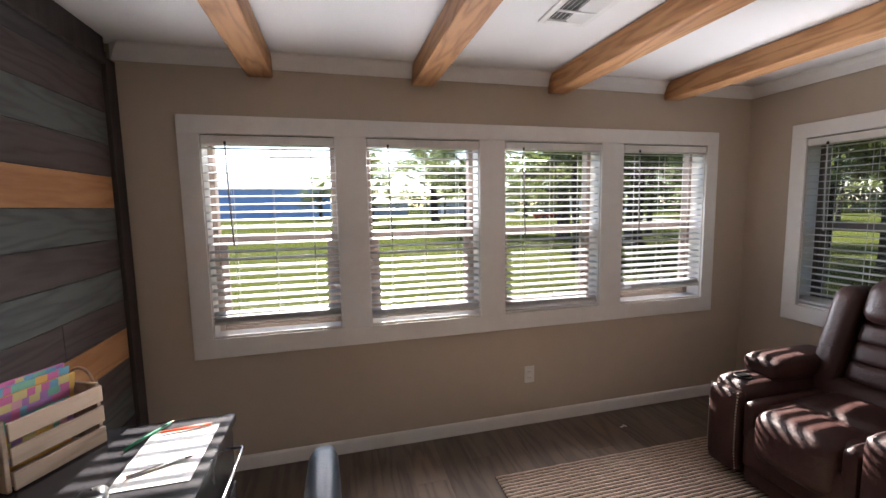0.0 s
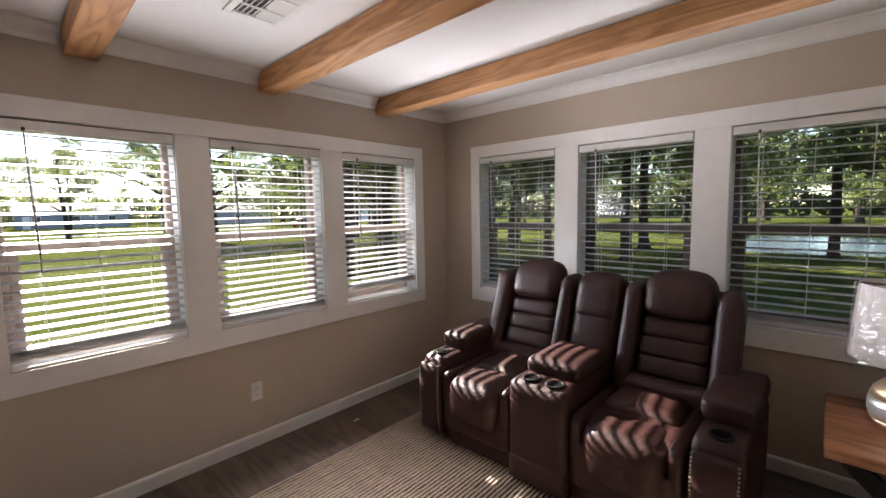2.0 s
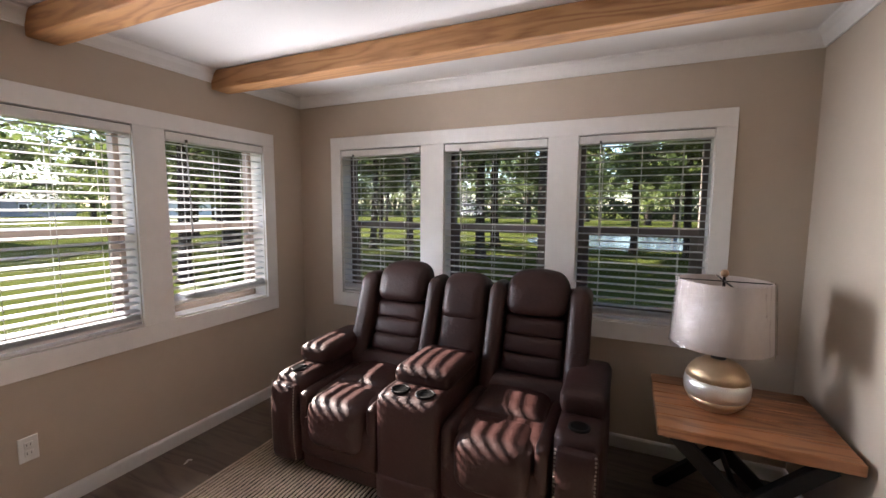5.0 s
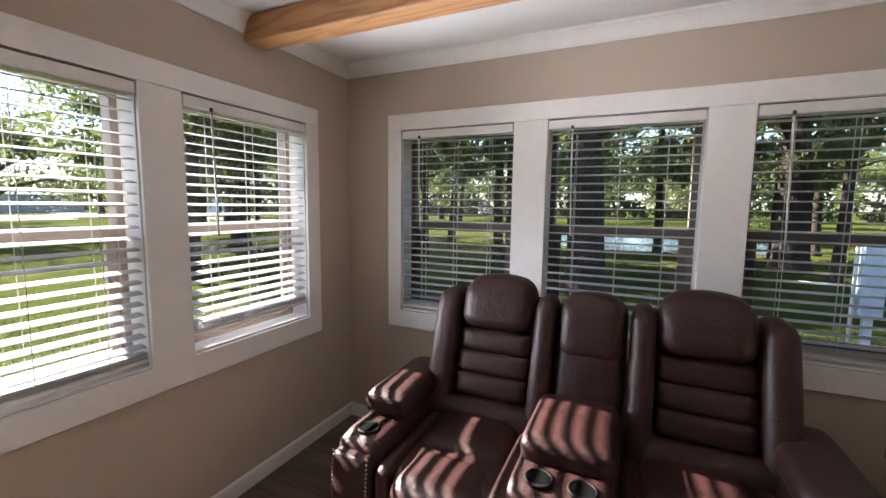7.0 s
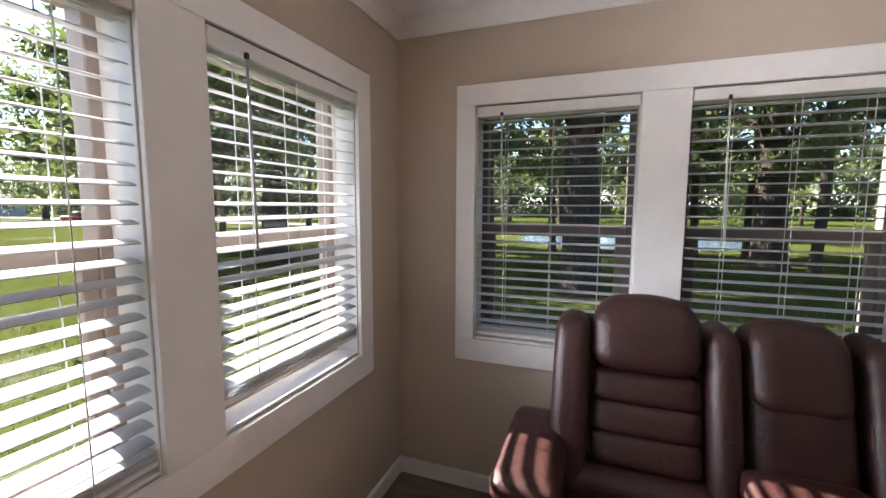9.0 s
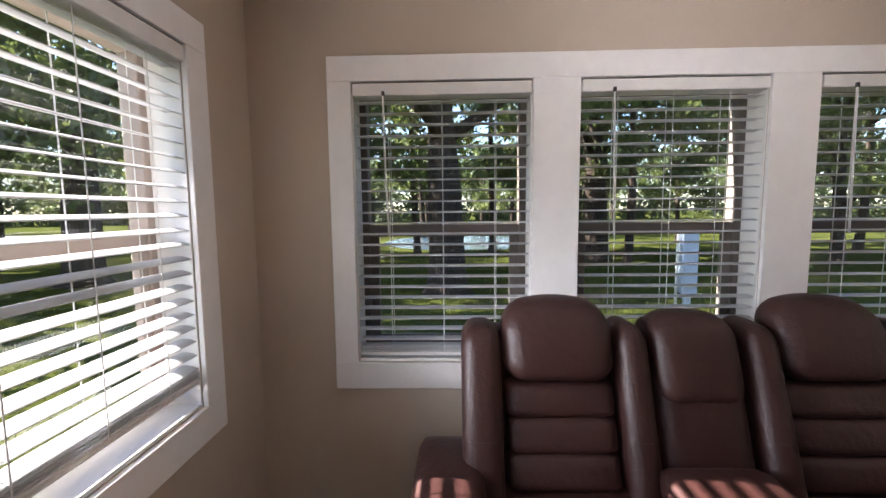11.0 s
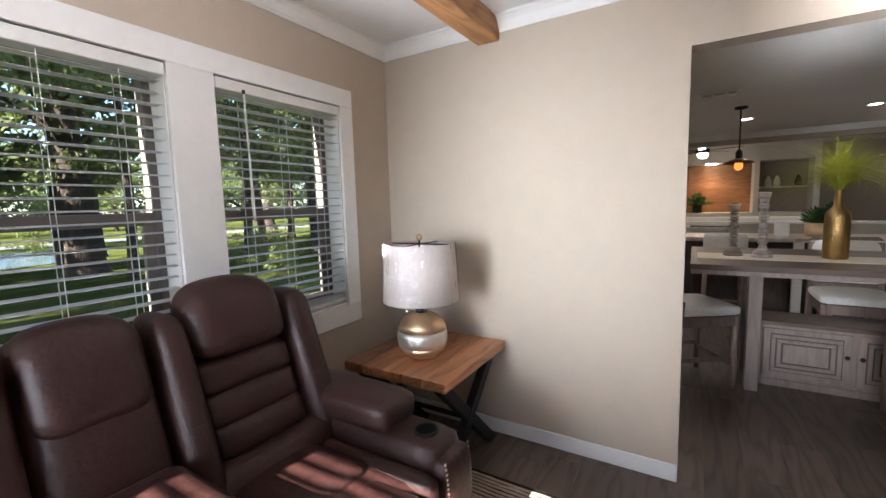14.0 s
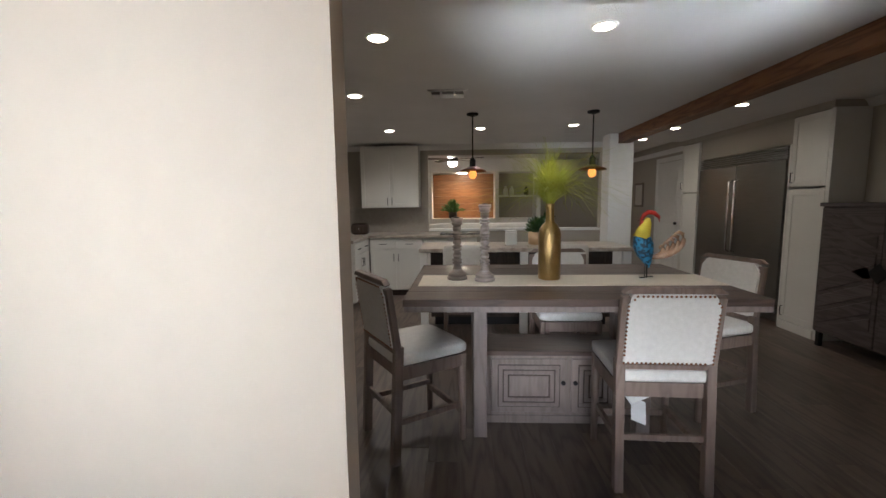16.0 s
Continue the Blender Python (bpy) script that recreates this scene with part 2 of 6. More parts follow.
M_CHROME = material("chrome", (0.75, 0.75, 0.76), 0.12, 1.0, bump=0)
M_NAVY = material("blue_black_leather", (0.034, 0.050, 0.072), 0.33, 0, (0.024, 0.035, 0.052), 12, bump=0.25, bump_scale=160, distance=0.002)
M_CRATE = wood("pale_crate_wood", (0.52, 0.40, 0.30), (0.38, 0.28, 0.20), "y", 0.65, 10)
M_PAPER = material("white_paper", (0.80, 0.80, 0.80), 0.7, bump=0.02)
M_ACACIA = wood("acacia_top", (0.36, 0.155, 0.068), (0.19, 0.072, 0.028), "y", 0.38, 15, 0.42, 0.15)
M_IRON = material("black_iron", (0.014, 0.013, 0.013), 0.5, 0.4, bump=0.2, bump_scale=120)
M_SHADE = material("ivory_lampshade", (0.57, 0.50, 0.46), 0.8, 0, (0.52, 0.45, 0.41), 40, bump=0.1, bump_scale=400)
M_WRAP = clear("crinkled_plastic_wrap", (0.96, 0.96, 0.96), 0.14, 1.8, 0.9, 22.0)
M_GOLD = material("champagne_gold", (0.80, 0.60, 0.40), 0.48, 1.0, (0.66, 0.47, 0.29), 14, bump=0.1, bump_scale=60)
M_SILVER = material("mercury_silver", (0.90, 0.88, 0.84), 0.42, 1.0, (0.78, 0.75, 0.70), 25, bump=0.12, bump_scale=50)
M_FINIAL = wood("finial_wood", (0.42, 0.25, 0.15), (0.30, 0.16, 0.09), "z", 0.5)


# ---- mesh helpers ----
def box(bm, a, b, bevel=0.0, seg=1, mat=0):
    a, b = Vector(a), Vector(b)
    vs = [bm.verts.new((x, y, z)) for x in (a.x, b.x) for y in (a.y, b.y) for z in (a.z, b.z)]
    idx = [(0, 1, 3, 2), (4, 6, 7, 5), (0, 4, 5, 1), (2, 3, 7, 6), (0, 2, 6, 4), (1, 5, 7, 3)]
    fs = [bm.faces.new([vs[i] for i in f]) for f in idx]
    for f in fs:
        f.material_index = mat
    if bevel:
        es = list({e for f in fs for e in f.edges})
        bmesh.ops.bevel(bm, geom=es, offset=bevel, segments=seg, profile=0.5, affect='EDGES')
    return bm


def boxes(*pairs, bevel=0.0, seg=1):
    bm = bmesh.new()
    for a, b in pairs:
        a2 = [min(p, q) for p, q in zip(a, b)]
        b2 = [max(p, q) for p, q in zip(a, b)]
        box(bm, a2, b2, bevel, seg)
    return bm


def cushion(a, b, r, bulge=0.0, axis=0, n=8, shear=0.0, z0=0.0, side=0, pinch=0.0):
    """A soft rounded block; it swells along one axis, and may lean in x with height."""
    bm = bmesh.new()
    bmesh.ops.create_cube(bm, size=2)
    bmesh.ops.subdivide_edges(bm, edges=bm.edges[:], cuts=n, use_grid_fill=True)
    c = (Vector(a) + Vector(b)) / 2
    h = Vector([abs(q - p) / 2 for p, q in zip(a, b)])
    r = min(r, min(h) * 0.99)
    for v in bm.verts:
        u = v.co.copy()
        p = Vector([u[i] * h[i] for i in range(3)])
        core = Vector([max(-h[i] + r, min(h[i] - r, p[i])) for i in range(3)])
        d = p - core
        q = core + d.normalized() * r if d.length > 1e-9 else p
        o = [i for i in range(3) if i != axis]
        swell = bulge * (1 - (q[o[0]] / h[o[0]]) ** 2) * (1 - (q[o[1]] / h[o[1]]) ** 2)
        s = u[axis]
        if side == 0 or s * side > 0:
            q[axis] += swell * s
        v.co = c + q
        v.co.x += (v.co.z - z0) * shear
    for f in bm.faces:
        f.smooth = True
    return bm


def lathe(profile, at=(0, 0, 0), seg=24, bm=None, smooth=True, flute=0.0, flutes=0, caps=True):
    bm = bm or bmesh.new()
    rings = []
    for r, z in profile:
        ring = []
        for k in range(seg):
            a = 2 * math.pi * k / seg
            rr = max(r, 0.0004) * (1 + flute * math.cos(flutes * a))
            ring.append(bm.verts.new((at[0] + rr * math.cos(a), at[1] + rr * math.sin(a), at[2] + z)))
        rings.append(ring)
    for p, q in zip(rings, rings[1:]):
        for k in range(seg):
            f = bm.faces.new((p[k], p[(k + 1) % seg], q[(k + 1) % seg], q[k]))
            f.smooth = smooth
    if caps:
        bm.faces.new(rings[0][::-1])
        bm.faces.new(rings[-1])
    else:
        for k in range(seg):
            bm.faces.new((rings[-1][k], rings[-1][(k + 1) % seg], rings[0][(k + 1) % seg], rings[0][k]))
    return bm


def tube(points, radius, seg=8, bm=None):
    bm = bm or bmesh.new()
    pts = [Vector(p) for p in points]
    rs = radius if isinstance(radius, (list, tuple)) else [radius] * len(pts)
    rings = []
    for i, p in enumerate(pts):
        d = (pts[min(i + 1, len(pts) - 1)] - pts[max(i - 1, 0)]).normalized()
        up = Vector((0, 0, 1)) if abs(d.z) < 0.9 else Vector((1, 0, 0))
        s = d.cross(up).normalized()
        t = s.cross(d)
        rings.append([bm.verts.new(p + (s * math.cos(2 * math.pi * k / seg) + t * math.sin(2 * math.pi * k / seg)) * rs[i]) for k in range(seg)])
    for p, q in zip(rings, rings[1:]):
        for k in range(seg):
            f = bm.faces.new((p[k], p[(k + 1) % seg], q[(k + 1) % seg], q[k]))
            f.smooth = True
    bm.faces.new(rings[0][::-1])
    bm.faces.new(rings[-1])
    return bm


def ball(c, r, seg=12, scale=(1, 1, 1), bm=None):
    bm = bm or bmesh.new()
    m = Matrix.Translation(c) @ Matrix.Diagonal((r * scale[0], r * scale[1], r * scale[2], 1))
    res = bmesh.ops.create_uvsphere(bm, u_segments=seg, v_segments=max(seg // 2, 4), radius=1, matrix=m)
    for v in res["verts"]:
        for f in v.link_faces:
            f.smooth = True
    return bm


def finish(name, bm, mats):
    bmesh.ops.recalc_face_normals(bm, faces=bm.faces[:])
    me = bpy.data.meshes.new(name)
    bm.to_mesh(me)
    bm.free()
    for m in mats if isinstance(mats, (list, tuple)) else [mats]:
        me.materials.append(m)
    return me


def part(name, bm, mats, parent, label="", m=None):
    ob = new(name, finish(name, bm, mats))
    ob.parent = parent
    if m is not None:
        ob.matrix_basis = m
    return tagged(ob, label)


def thing(name, label, category, group="", at=(0, 0, 0), rz=0.0, kind=""):
    ob = new(name)
    ob.empty_display_size = 0.1
    ob.matrix_basis = pose(*at, 0, 0, rz)
    return tagged(ob, label, category, group, kind)


def solid(name, bm, mats, label, category, kind="", group=""):
    return tagged(new(name, finish(name, bm, mats)), label, category, group, kind)


def share(name, me, parent, m):
    ob = new(name, me)
    ob.parent = parent
    ob.matrix_basis = m
    return ob

# ---- the sunroom's shell ----
CEIL, KCEIL = 2.33, 2.29
XE = -4.085                      # face of the plank wall
YD = -3.31                       # sunroom face of the wall with the opening
YD2 = -3.42                      # its dining side
WA = [(-3.712, -3.02), (-2.845, -2.15), (-1.98, -1.275), (-1.105, -0.40)]
WB = [(-1.11, -0.41), (-2.0, -1.29), (-2.88, -2.18)]
Z0, Z1 = 0.79, 1.905
DEPTH = 0.16


def wall_with_windows(name, along, spans, lo, hi, label):
    """One wall slab with real window holes; along x at y = 0, or along y at x = 0."""
    cuts = sorted(spans)
    pieces = []
    edge = lo
    for s, e in cuts:
        pieces.append((edge, s, Z0, Z1))
        edge = e
    pieces.append((edge, hi, Z0, Z1))
    pieces.append((lo, hi, -0.10, Z0))
    pieces.append((lo, hi, Z1, 2.55))
    if along == "x":
        bm = boxes(*[((s, 0, a), (e, DEPTH, b)) for s, e, a, b in pieces])
    else:
        bm = boxes(*[((0, s, a), (DEPTH, e, b)) for s, e, a, b in pieces])
    bmesh.ops.remove_doubles(bm, verts=bm.verts[:], dist=0.0005)
    return solid(name, bm, M_WALL, label, "wall", "structure")


wall_with_windows("wall_north", "x", WA, -4.25, DEPTH, "beige painted wall with four windows")
wall_with_windows("wall_east", "y", WB, YD2, 0.0, "beige painted wall with three windows")
OX = -1.67                       # jamb of the wide opening
OW = -3.95
OZ = 1.995
solid("wall_south", boxes(((OX, YD2, -0.1), (0, YD, 2.55)), ((OW, YD2, OZ), (OX, YD, 2.55)), ((-4.25, YD2, -0.1), (OW, YD, 2.55))),
      M_WALL, "beige painted wall with a wide opening to the dining area", "wall", "structure")
solid("wall_west", boxes(((-4.25, YD, -0.1), (XE - 0.02, 0, 2.55))), M_CHAR, "dark backing wall behind stained planks", "wall", "structure")
solid("ceiling", boxes(((-4.25, YD, CEIL), (0, 0, CEIL + 0.12))), M_CEIL, "textured white sunroom ceiling", "ceiling", "structure")


# ---- crown, base and casing ----
def profile_run(name, prof, start, end, out, mat, label):
    """A moulding: its profile (distance from wall, height) carried along one wall."""
    bm = bmesh.new()
    s, e, o = Vector(start), Vector(end), Vector(out)
    d = (e - s).normalized()
    rows = []
    for q, k in ((s, 1), (e, -1)):
        rows.append([bm.verts.new(q + o * u + d * k * u + Vector((0, 0, z))) for u, z in prof])
    for i in range(len(prof)):
        j = (i + 1) % len(prof)
        bm.faces.new((rows[0][i], rows[0][j], rows[1][j], rows[1][i]))
    bm.faces.new(rows[0])
    bm.faces.new(rows[1][::-1])
    return solid(name, bm, mat, label, "trim", "structure")


CROWN = [(0, -0.078), (0.009, -0.078), (0.012, -0.070), (0.018, -0.063), (0.031, -0.034), (0.046, -0.017), (0.055, -0.011), (0.057, 0), (0, 0)]
BASE = [(0, 0), (0.013, 0), (0.013, 0.070), (0.009, 0.080), (0, 0.084)]
LC, LB = "white painted crown moulding", "white painted baseboard"
profile_run("trim", CROWN, (XE, 0, CEIL), (0, 0, CEIL), (0, -1, 0), M_TRIM, LC)
profile_run("trim", CROWN, (0, 0, CEIL), (0, YD, CEIL), (-1, 0, 0), M_TRIM, LC)
profile_run("trim", CROWN, (0, YD, CEIL), (XE, YD, CEIL), (0, 1, 0), M_TRIM, LC)
profile_run("baseboard", BASE, (XE, 0, 0), (0, 0, 0), (0, -1, 0), M_TRIM, LB)
profile_run("baseboard", BASE, (0, 0, 0), (0, YD, 0), (-1, 0, 0), M_TRIM, LB)
bm = boxes(((OX, YD, 0), (0, YD + 0.013, 0.084)), bevel=0.003)
solid("baseboard", bm, M_TRIM, LB, "trim", "structure")


def casing(name, along, spans, lo, hi, label):
    """Flat boards round a row of windows: head, sill, ends and the posts between."""
    def b(s, e, z0, z1):
        return ((s, -0.018, z0), (e, 0, z1)) if along == "x" else ((-0.018, s, z0), (0, e, z1))
    root = thing(name, label, "window trim", kind="structure")
    cuts = sorted(spans)
    part("head_board", boxes(b(lo, hi, Z1, 2.0), bevel=0.002), M_TRIM, root)
    part("sill_board", boxes(b(lo, hi, 0.682, Z0), bevel=0.002), M_TRIM, root)
    edge = lo
    for s, e in cuts + [(hi, hi)]:
        part("side_board", boxes(b(edge, s, Z0, Z1), bevel=0.002), M_TRIM, root)
        edge = e
    return root


casing("trim_north", "x", WA, -3.815, -0.30, "wide flat white casing round four windows")
casing("trim_east", "y", WB, -2.975, -0.317, "wide flat white casing round three windows")


def window(name, along, s, e, frame_mat):
    """A single-hung window: white returns, sash frames, meeting rail and two panes."""
    root = thing(name, "single-hung window with brown frame and white returns", "window", kind="structure")
    y0, y1 = 0.002, DEPTH + 0.01

    def b(u0, u1, v0, v1, z0, z1):
        return ((u0, v0, z0), (u1, v1, z1)) if along == "x" else ((v0, u0, z0), (v1, u1, z1))
    part("window_return", boxes(b(s, s + 0.004, y0, 0.11, Z0, Z1), b(e - 0.004, e, y0, 0.11, Z0, Z1),
                                b(s + 0.004, e - 0.004, y0, 0.11, Z1 - 0.004, Z1)), M_TRIM, root)
    part("window_sill", boxes(b(s + 0.004, e - 0.004, y0, 0.11, Z0, Z0 + 0.012), bevel=0.003), M_TRIM, root)
    f0, f1 = 0.11, y1
    jw = 0.032
    part("window_frame", boxes(b(s, s + jw, f0, f1, Z0, Z1), b(e - jw, e, f0, f1, Z0, Z1),
                               b(s + jw, e - jw, f0, f1, Z1 - 0.035, Z1), b(s + jw, e - jw, f0, f1, Z0, Z0 + 0.03), bevel=0.003), frame_mat, root)
    zm = 1.324
    part("meeting_rail", boxes(b(s + jw, e - jw, f0 + 0.004, f1 - 0.01, zm - 0.025, zm + 0.025), bevel=0.003), frame_mat, root)
    part("lower_sash", boxes(b(s + jw, s + jw + 0.038, f0 + 0.008, 0.142, Z0 + 0.03, zm - 0.025), b(e - jw - 0.038, e - jw, f0 + 0.008, 0.142, Z0 + 0.03, zm - 0.025),
                             b(s + jw + 0.038, e - jw - 0.038, f0 + 0.008, 0.142, Z0 + 0.03, Z0 + 0.08), bevel=0.003), frame_mat, root)
    for q, z0, z1, v in ((jw + 0.036, Z0 + 0.078, zm - 0.023, 0.128), (jw, zm + 0.023, Z1 - 0.033, 0.152)):
        pane = part("pane", boxes(b(s + q, e - q, v, v + 0.004, z0, z1)), M_GLASS, root)
        pane.visible_shadow = False
    return root


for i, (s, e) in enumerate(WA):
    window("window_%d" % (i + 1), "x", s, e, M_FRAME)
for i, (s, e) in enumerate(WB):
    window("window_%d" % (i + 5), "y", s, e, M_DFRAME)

# slats: thin, crowned, with rounded ends
M_SLAT = material("white_vinyl_slat", (0.57, 0.58, 0.60), 0.4, 0, (0.53, 0.54, 0.56), 8, bump=0.03)
sn, sl = M_SLAT.node_tree.nodes, M_SLAT.node_tree.links
s_tl, s_mx = sn.new("ShaderNodeBsdfTranslucent"), sn.new("ShaderNodeMixShader")
s_tl.inputs[0].default_value = (0.74, 0.75, 0.76, 1)
s_mx.inputs[0].default_value = 0.26
sl.new(sn["Principled BSDF"].outputs[0], s_mx.inputs[1])
sl.new(s_tl.outputs[0], s_mx.inputs[2])
sl.new(s_mx.outputs[0], sn["Material Output"].inputs[0])
M_CORD = material("white_cord", (0.72, 0.72, 0.70), 0.8, bump=0)
M_WAND = material("clear_grey_wand", (0.35, 0.35, 0.35), 0.25, bump=0)
M_WWAND = material("white_wand", (0.70, 0.70, 0.68), 0.3, bump=0)


def slat_mesh(length):
    bm = bmesh.new()
    n, d = 5, 0.05
    rows = []
    for i in range(n):
        u = i / (n - 1) - 0.5
        z = 0.0035 * (1 - (2 * u) ** 2)
        rows.append([bm.verts.new((x, u * d, z + t)) for x in (-length / 2, length / 2) for t in (0, 0.0028)])
    for p, q in zip(rows, rows[1:]):
        for f in ((p[1], p[3], q[3], q[1]), (p[0], q[0], q[2], p[2]), (p[0], p[1], q[1], q[0]), (p[2], q[2], q[3], p[3])):
            bm.faces.new(f)
    bm.faces.new((rows[0][0], rows[0][2], rows[0][3], rows[0][1]))
    bm.faces.new((rows[-1][0], rows[-1][1], rows[-1][3], rows[-1][2]))
    return finish("slat", bm, M_SLAT)


SLAT = slat_mesh(0.684)
PITCH = 0.0432


def blind(name, along, s, e, tilt, drop, wand_mat, seed, wand_left):
    """A two-inch slat blind, inside the return; local x runs along the wall, y outwards."""
    rnd = random.Random(seed)
    c = (s + e) / 2
    root = thing(name, "lowered white two-inch slat blind with open slats", "window blind", "window blinds",
                 (c, 0.029, Z1) if along == "x" else (0.029, c, Z1), 0 if along == "x" else -90)
    w = (e - s) / 2 - 0.005
    part("headrail", boxes(((-w, -0.045, -0.054), (w, 0.03, -0.008)), bevel=0.003), M_PLASTIC, root)
    # black strip paints in the shade of the gap above the headrail
    part("painted_shadow_gap", boxes(((-w, -0.040, -0.0085), (w, 0.03, -0.0045))), M_BLACK, root)
    z = -0.074
    bottom = -(Z1 - Z0) + drop
    while z > bottom + 0.012:
        share("slat", SLAT, root, pose(0, -0.003, z, tilt + rnd.uniform(-1.5, 1.5), rnd.uniform(-0.12, 0.12), 0))
        z -= PITCH
    for k in range(3):
        share("slat", SLAT, root, pose(0, -0.003, bottom + 0.020 + 0.0075 * k, rnd.uniform(-2, 2), rnd.uniform(-0.3, 0.3), 0))
    part("bottom_rail", boxes(((-w, -0.028, bottom - 0.004), (w, 0.022, bottom + 0.014)), bevel=0.004), M_PLASTIC, root)
    for u in (-0.21, 0.0, 0.21):
        part("ladder_cord", boxes(((u - 0.0012, -0.0315, bottom + 0.01), (u + 0.0012, -0.0295, -0.06)),
                                  ((u - 0.0012, 0.0235, bottom + 0.01), (u + 0.0012, 0.0255, -0.06))), M_CORD, root)
    u = -w + 0.12 if wand_left else w - 0.12
    part("tilt_wand", tube([(u, -0.05, -0.050), (u + 0.003, -0.052, -0.30), (u + 0.012, -0.050, -0.60)], 0.0042, 6), wand_mat, root)
    part("wand_hook", boxes(((u - 0.006, -0.056, -0.058), (u + 0.006, -0.044, -0.040)), bevel=0.002), M_BLACK, root)
    return root


for i, (s, e) in enumerate(WA):
    blind("window_blind", "x", s, e, 10, (0.075, 0.045, 0.03, 0.085)[i], M_WAND, i, True)
for i, (s, e) in enumerate(WB):
    blind("window_blind", "y", s, e, 1, (0.028, 0.04, 0.03)[i], M_WWAND, 10 + i, True)

# ---- beams, vent, outlet ----
for xc in (-3.395, -2.50, -1.615, -0.72):
    part_root = tagged(new("ceiling_beam", finish("ceiling_beam", boxes(((-0.065, YD, CEIL - 0.122), (0.065, -0.004, CEIL - 0.003)), bevel=0.008, seg=2), M_BEAM)),
                       "honey pine box beam across the white ceiling", "beam", "ceiling beams")
    part_root.matrix_basis = pose(xc, 0, 0)


M_DUCT = material("grey_duct", (0.16, 0.16, 0.16), 0.8, bump=0)


def vent(at, rz, w, h):
    v = thing("ceiling_vent", "white metal ceiling air vent with angled louvres", "air vent", at=at, rz=rz)
    part("backing", boxes(((-w / 2 + 0.02, -h / 2 + 0.02, -0.003), (w / 2 - 0.02, h / 2 - 0.02, -0.001))), M_DUCT, v, "grey duct behind the louvres")
    part("frame", boxes(((-w / 2, -h / 2, -0.012), (w / 2, -h / 2 + 0.03, -0.001)), ((-w / 2, h / 2 - 0.03, -0.012), (w / 2, h / 2, -0.001)),
                        ((-w / 2, -h / 2 + 0.03, -0.012), (-w / 2 + 0.03, h / 2 - 0.03, -0.001)), ((w / 2 - 0.03, -h / 2 + 0.03, -0.012), (w / 2, h / 2 - 0.03, -0.001)), bevel=0.002), M_PLASTIC, v)
    y = -h / 2 + 0.042
    while y < h / 2 - 0.03:
        bm = boxes(((-w / 2 + 0.03, -0.011, -0.0008), (w / 2 - 0.03, 0.011, 0.0008)))
        part("slat", bm, M_PLASTIC, v, m=pose(0, y, -0.008, 38 if y < 0 else -38, 0, 0))
        y += 0.022
    for x in (-w / 6, w / 6):
        part("cross_bar", boxes(((x - 0.008, -h / 2 + 0.03, -0.014), (x + 0.008, h / 2 - 0.03, -0.010)), bevel=0.001), M_PLASTIC, v)
    return v


vent((-1.995, -0.89, CEIL), 90, 0.38, 0.24)
o = thing("wall_outlet", "white duplex outlet plate on the beige wall", "outlet", at=(-1.80, -0.001, 0.352))
part("plate", boxes(((-0.036, -0.006, -0.058), (0.036, 0, 0.058)), bevel=0.003, seg=2), M_PLASTIC, o)
for z in (-0.020, 0.020):
    soc = part("socket", boxes(((-0.016, -0.0085, z - 0.014), (0.016, -0.005, z + 0.014)), bevel=0.0015), M_PLASTIC, o)
    part("slot", boxes(((-0.008, -0.0092, z - 0.004), (-0.006, -0.0084, z + 0.006)), ((0.006, -0.0092, z - 0.004), (0.008, -0.0084, z + 0.006))), M_BLACK, soc)

M_LAMP = glowing("warm_led", (1.0, 0.86, 0.66), 6.0)


def can_light(x, y, z, watts, group, size=0.052):
    c = thing("recessed_light", "lit recessed ceiling light with white trim ring", "ceiling light", group, (x, y, z))
    part("trim_ring", lathe([(size, -0.001), (size + 0.018, -0.001), (size + 0.018, -0.006), (size, -0.008)], seg=20, caps=False), M_PLASTIC, c)
    part("lens", lathe([(size - 0.002, -0.002), (size - 0.004, -0.005), (0.0, -0.0055)], seg=20), M_LAMP, c)
    d = bpy.data.lights.new("recessed_lamp", 'SPOT')
    d.energy, d.color, d.shadow_soft_size, d.spot_size, d.spot_blend = watts, (1.0, 0.95, 0.87), 0.05, radians(150), 0.7
    lamp = new("recessed_lamp", d)
    lamp.parent = c
    lamp.matrix_basis = pose(0, 0, -0.03)
    return c



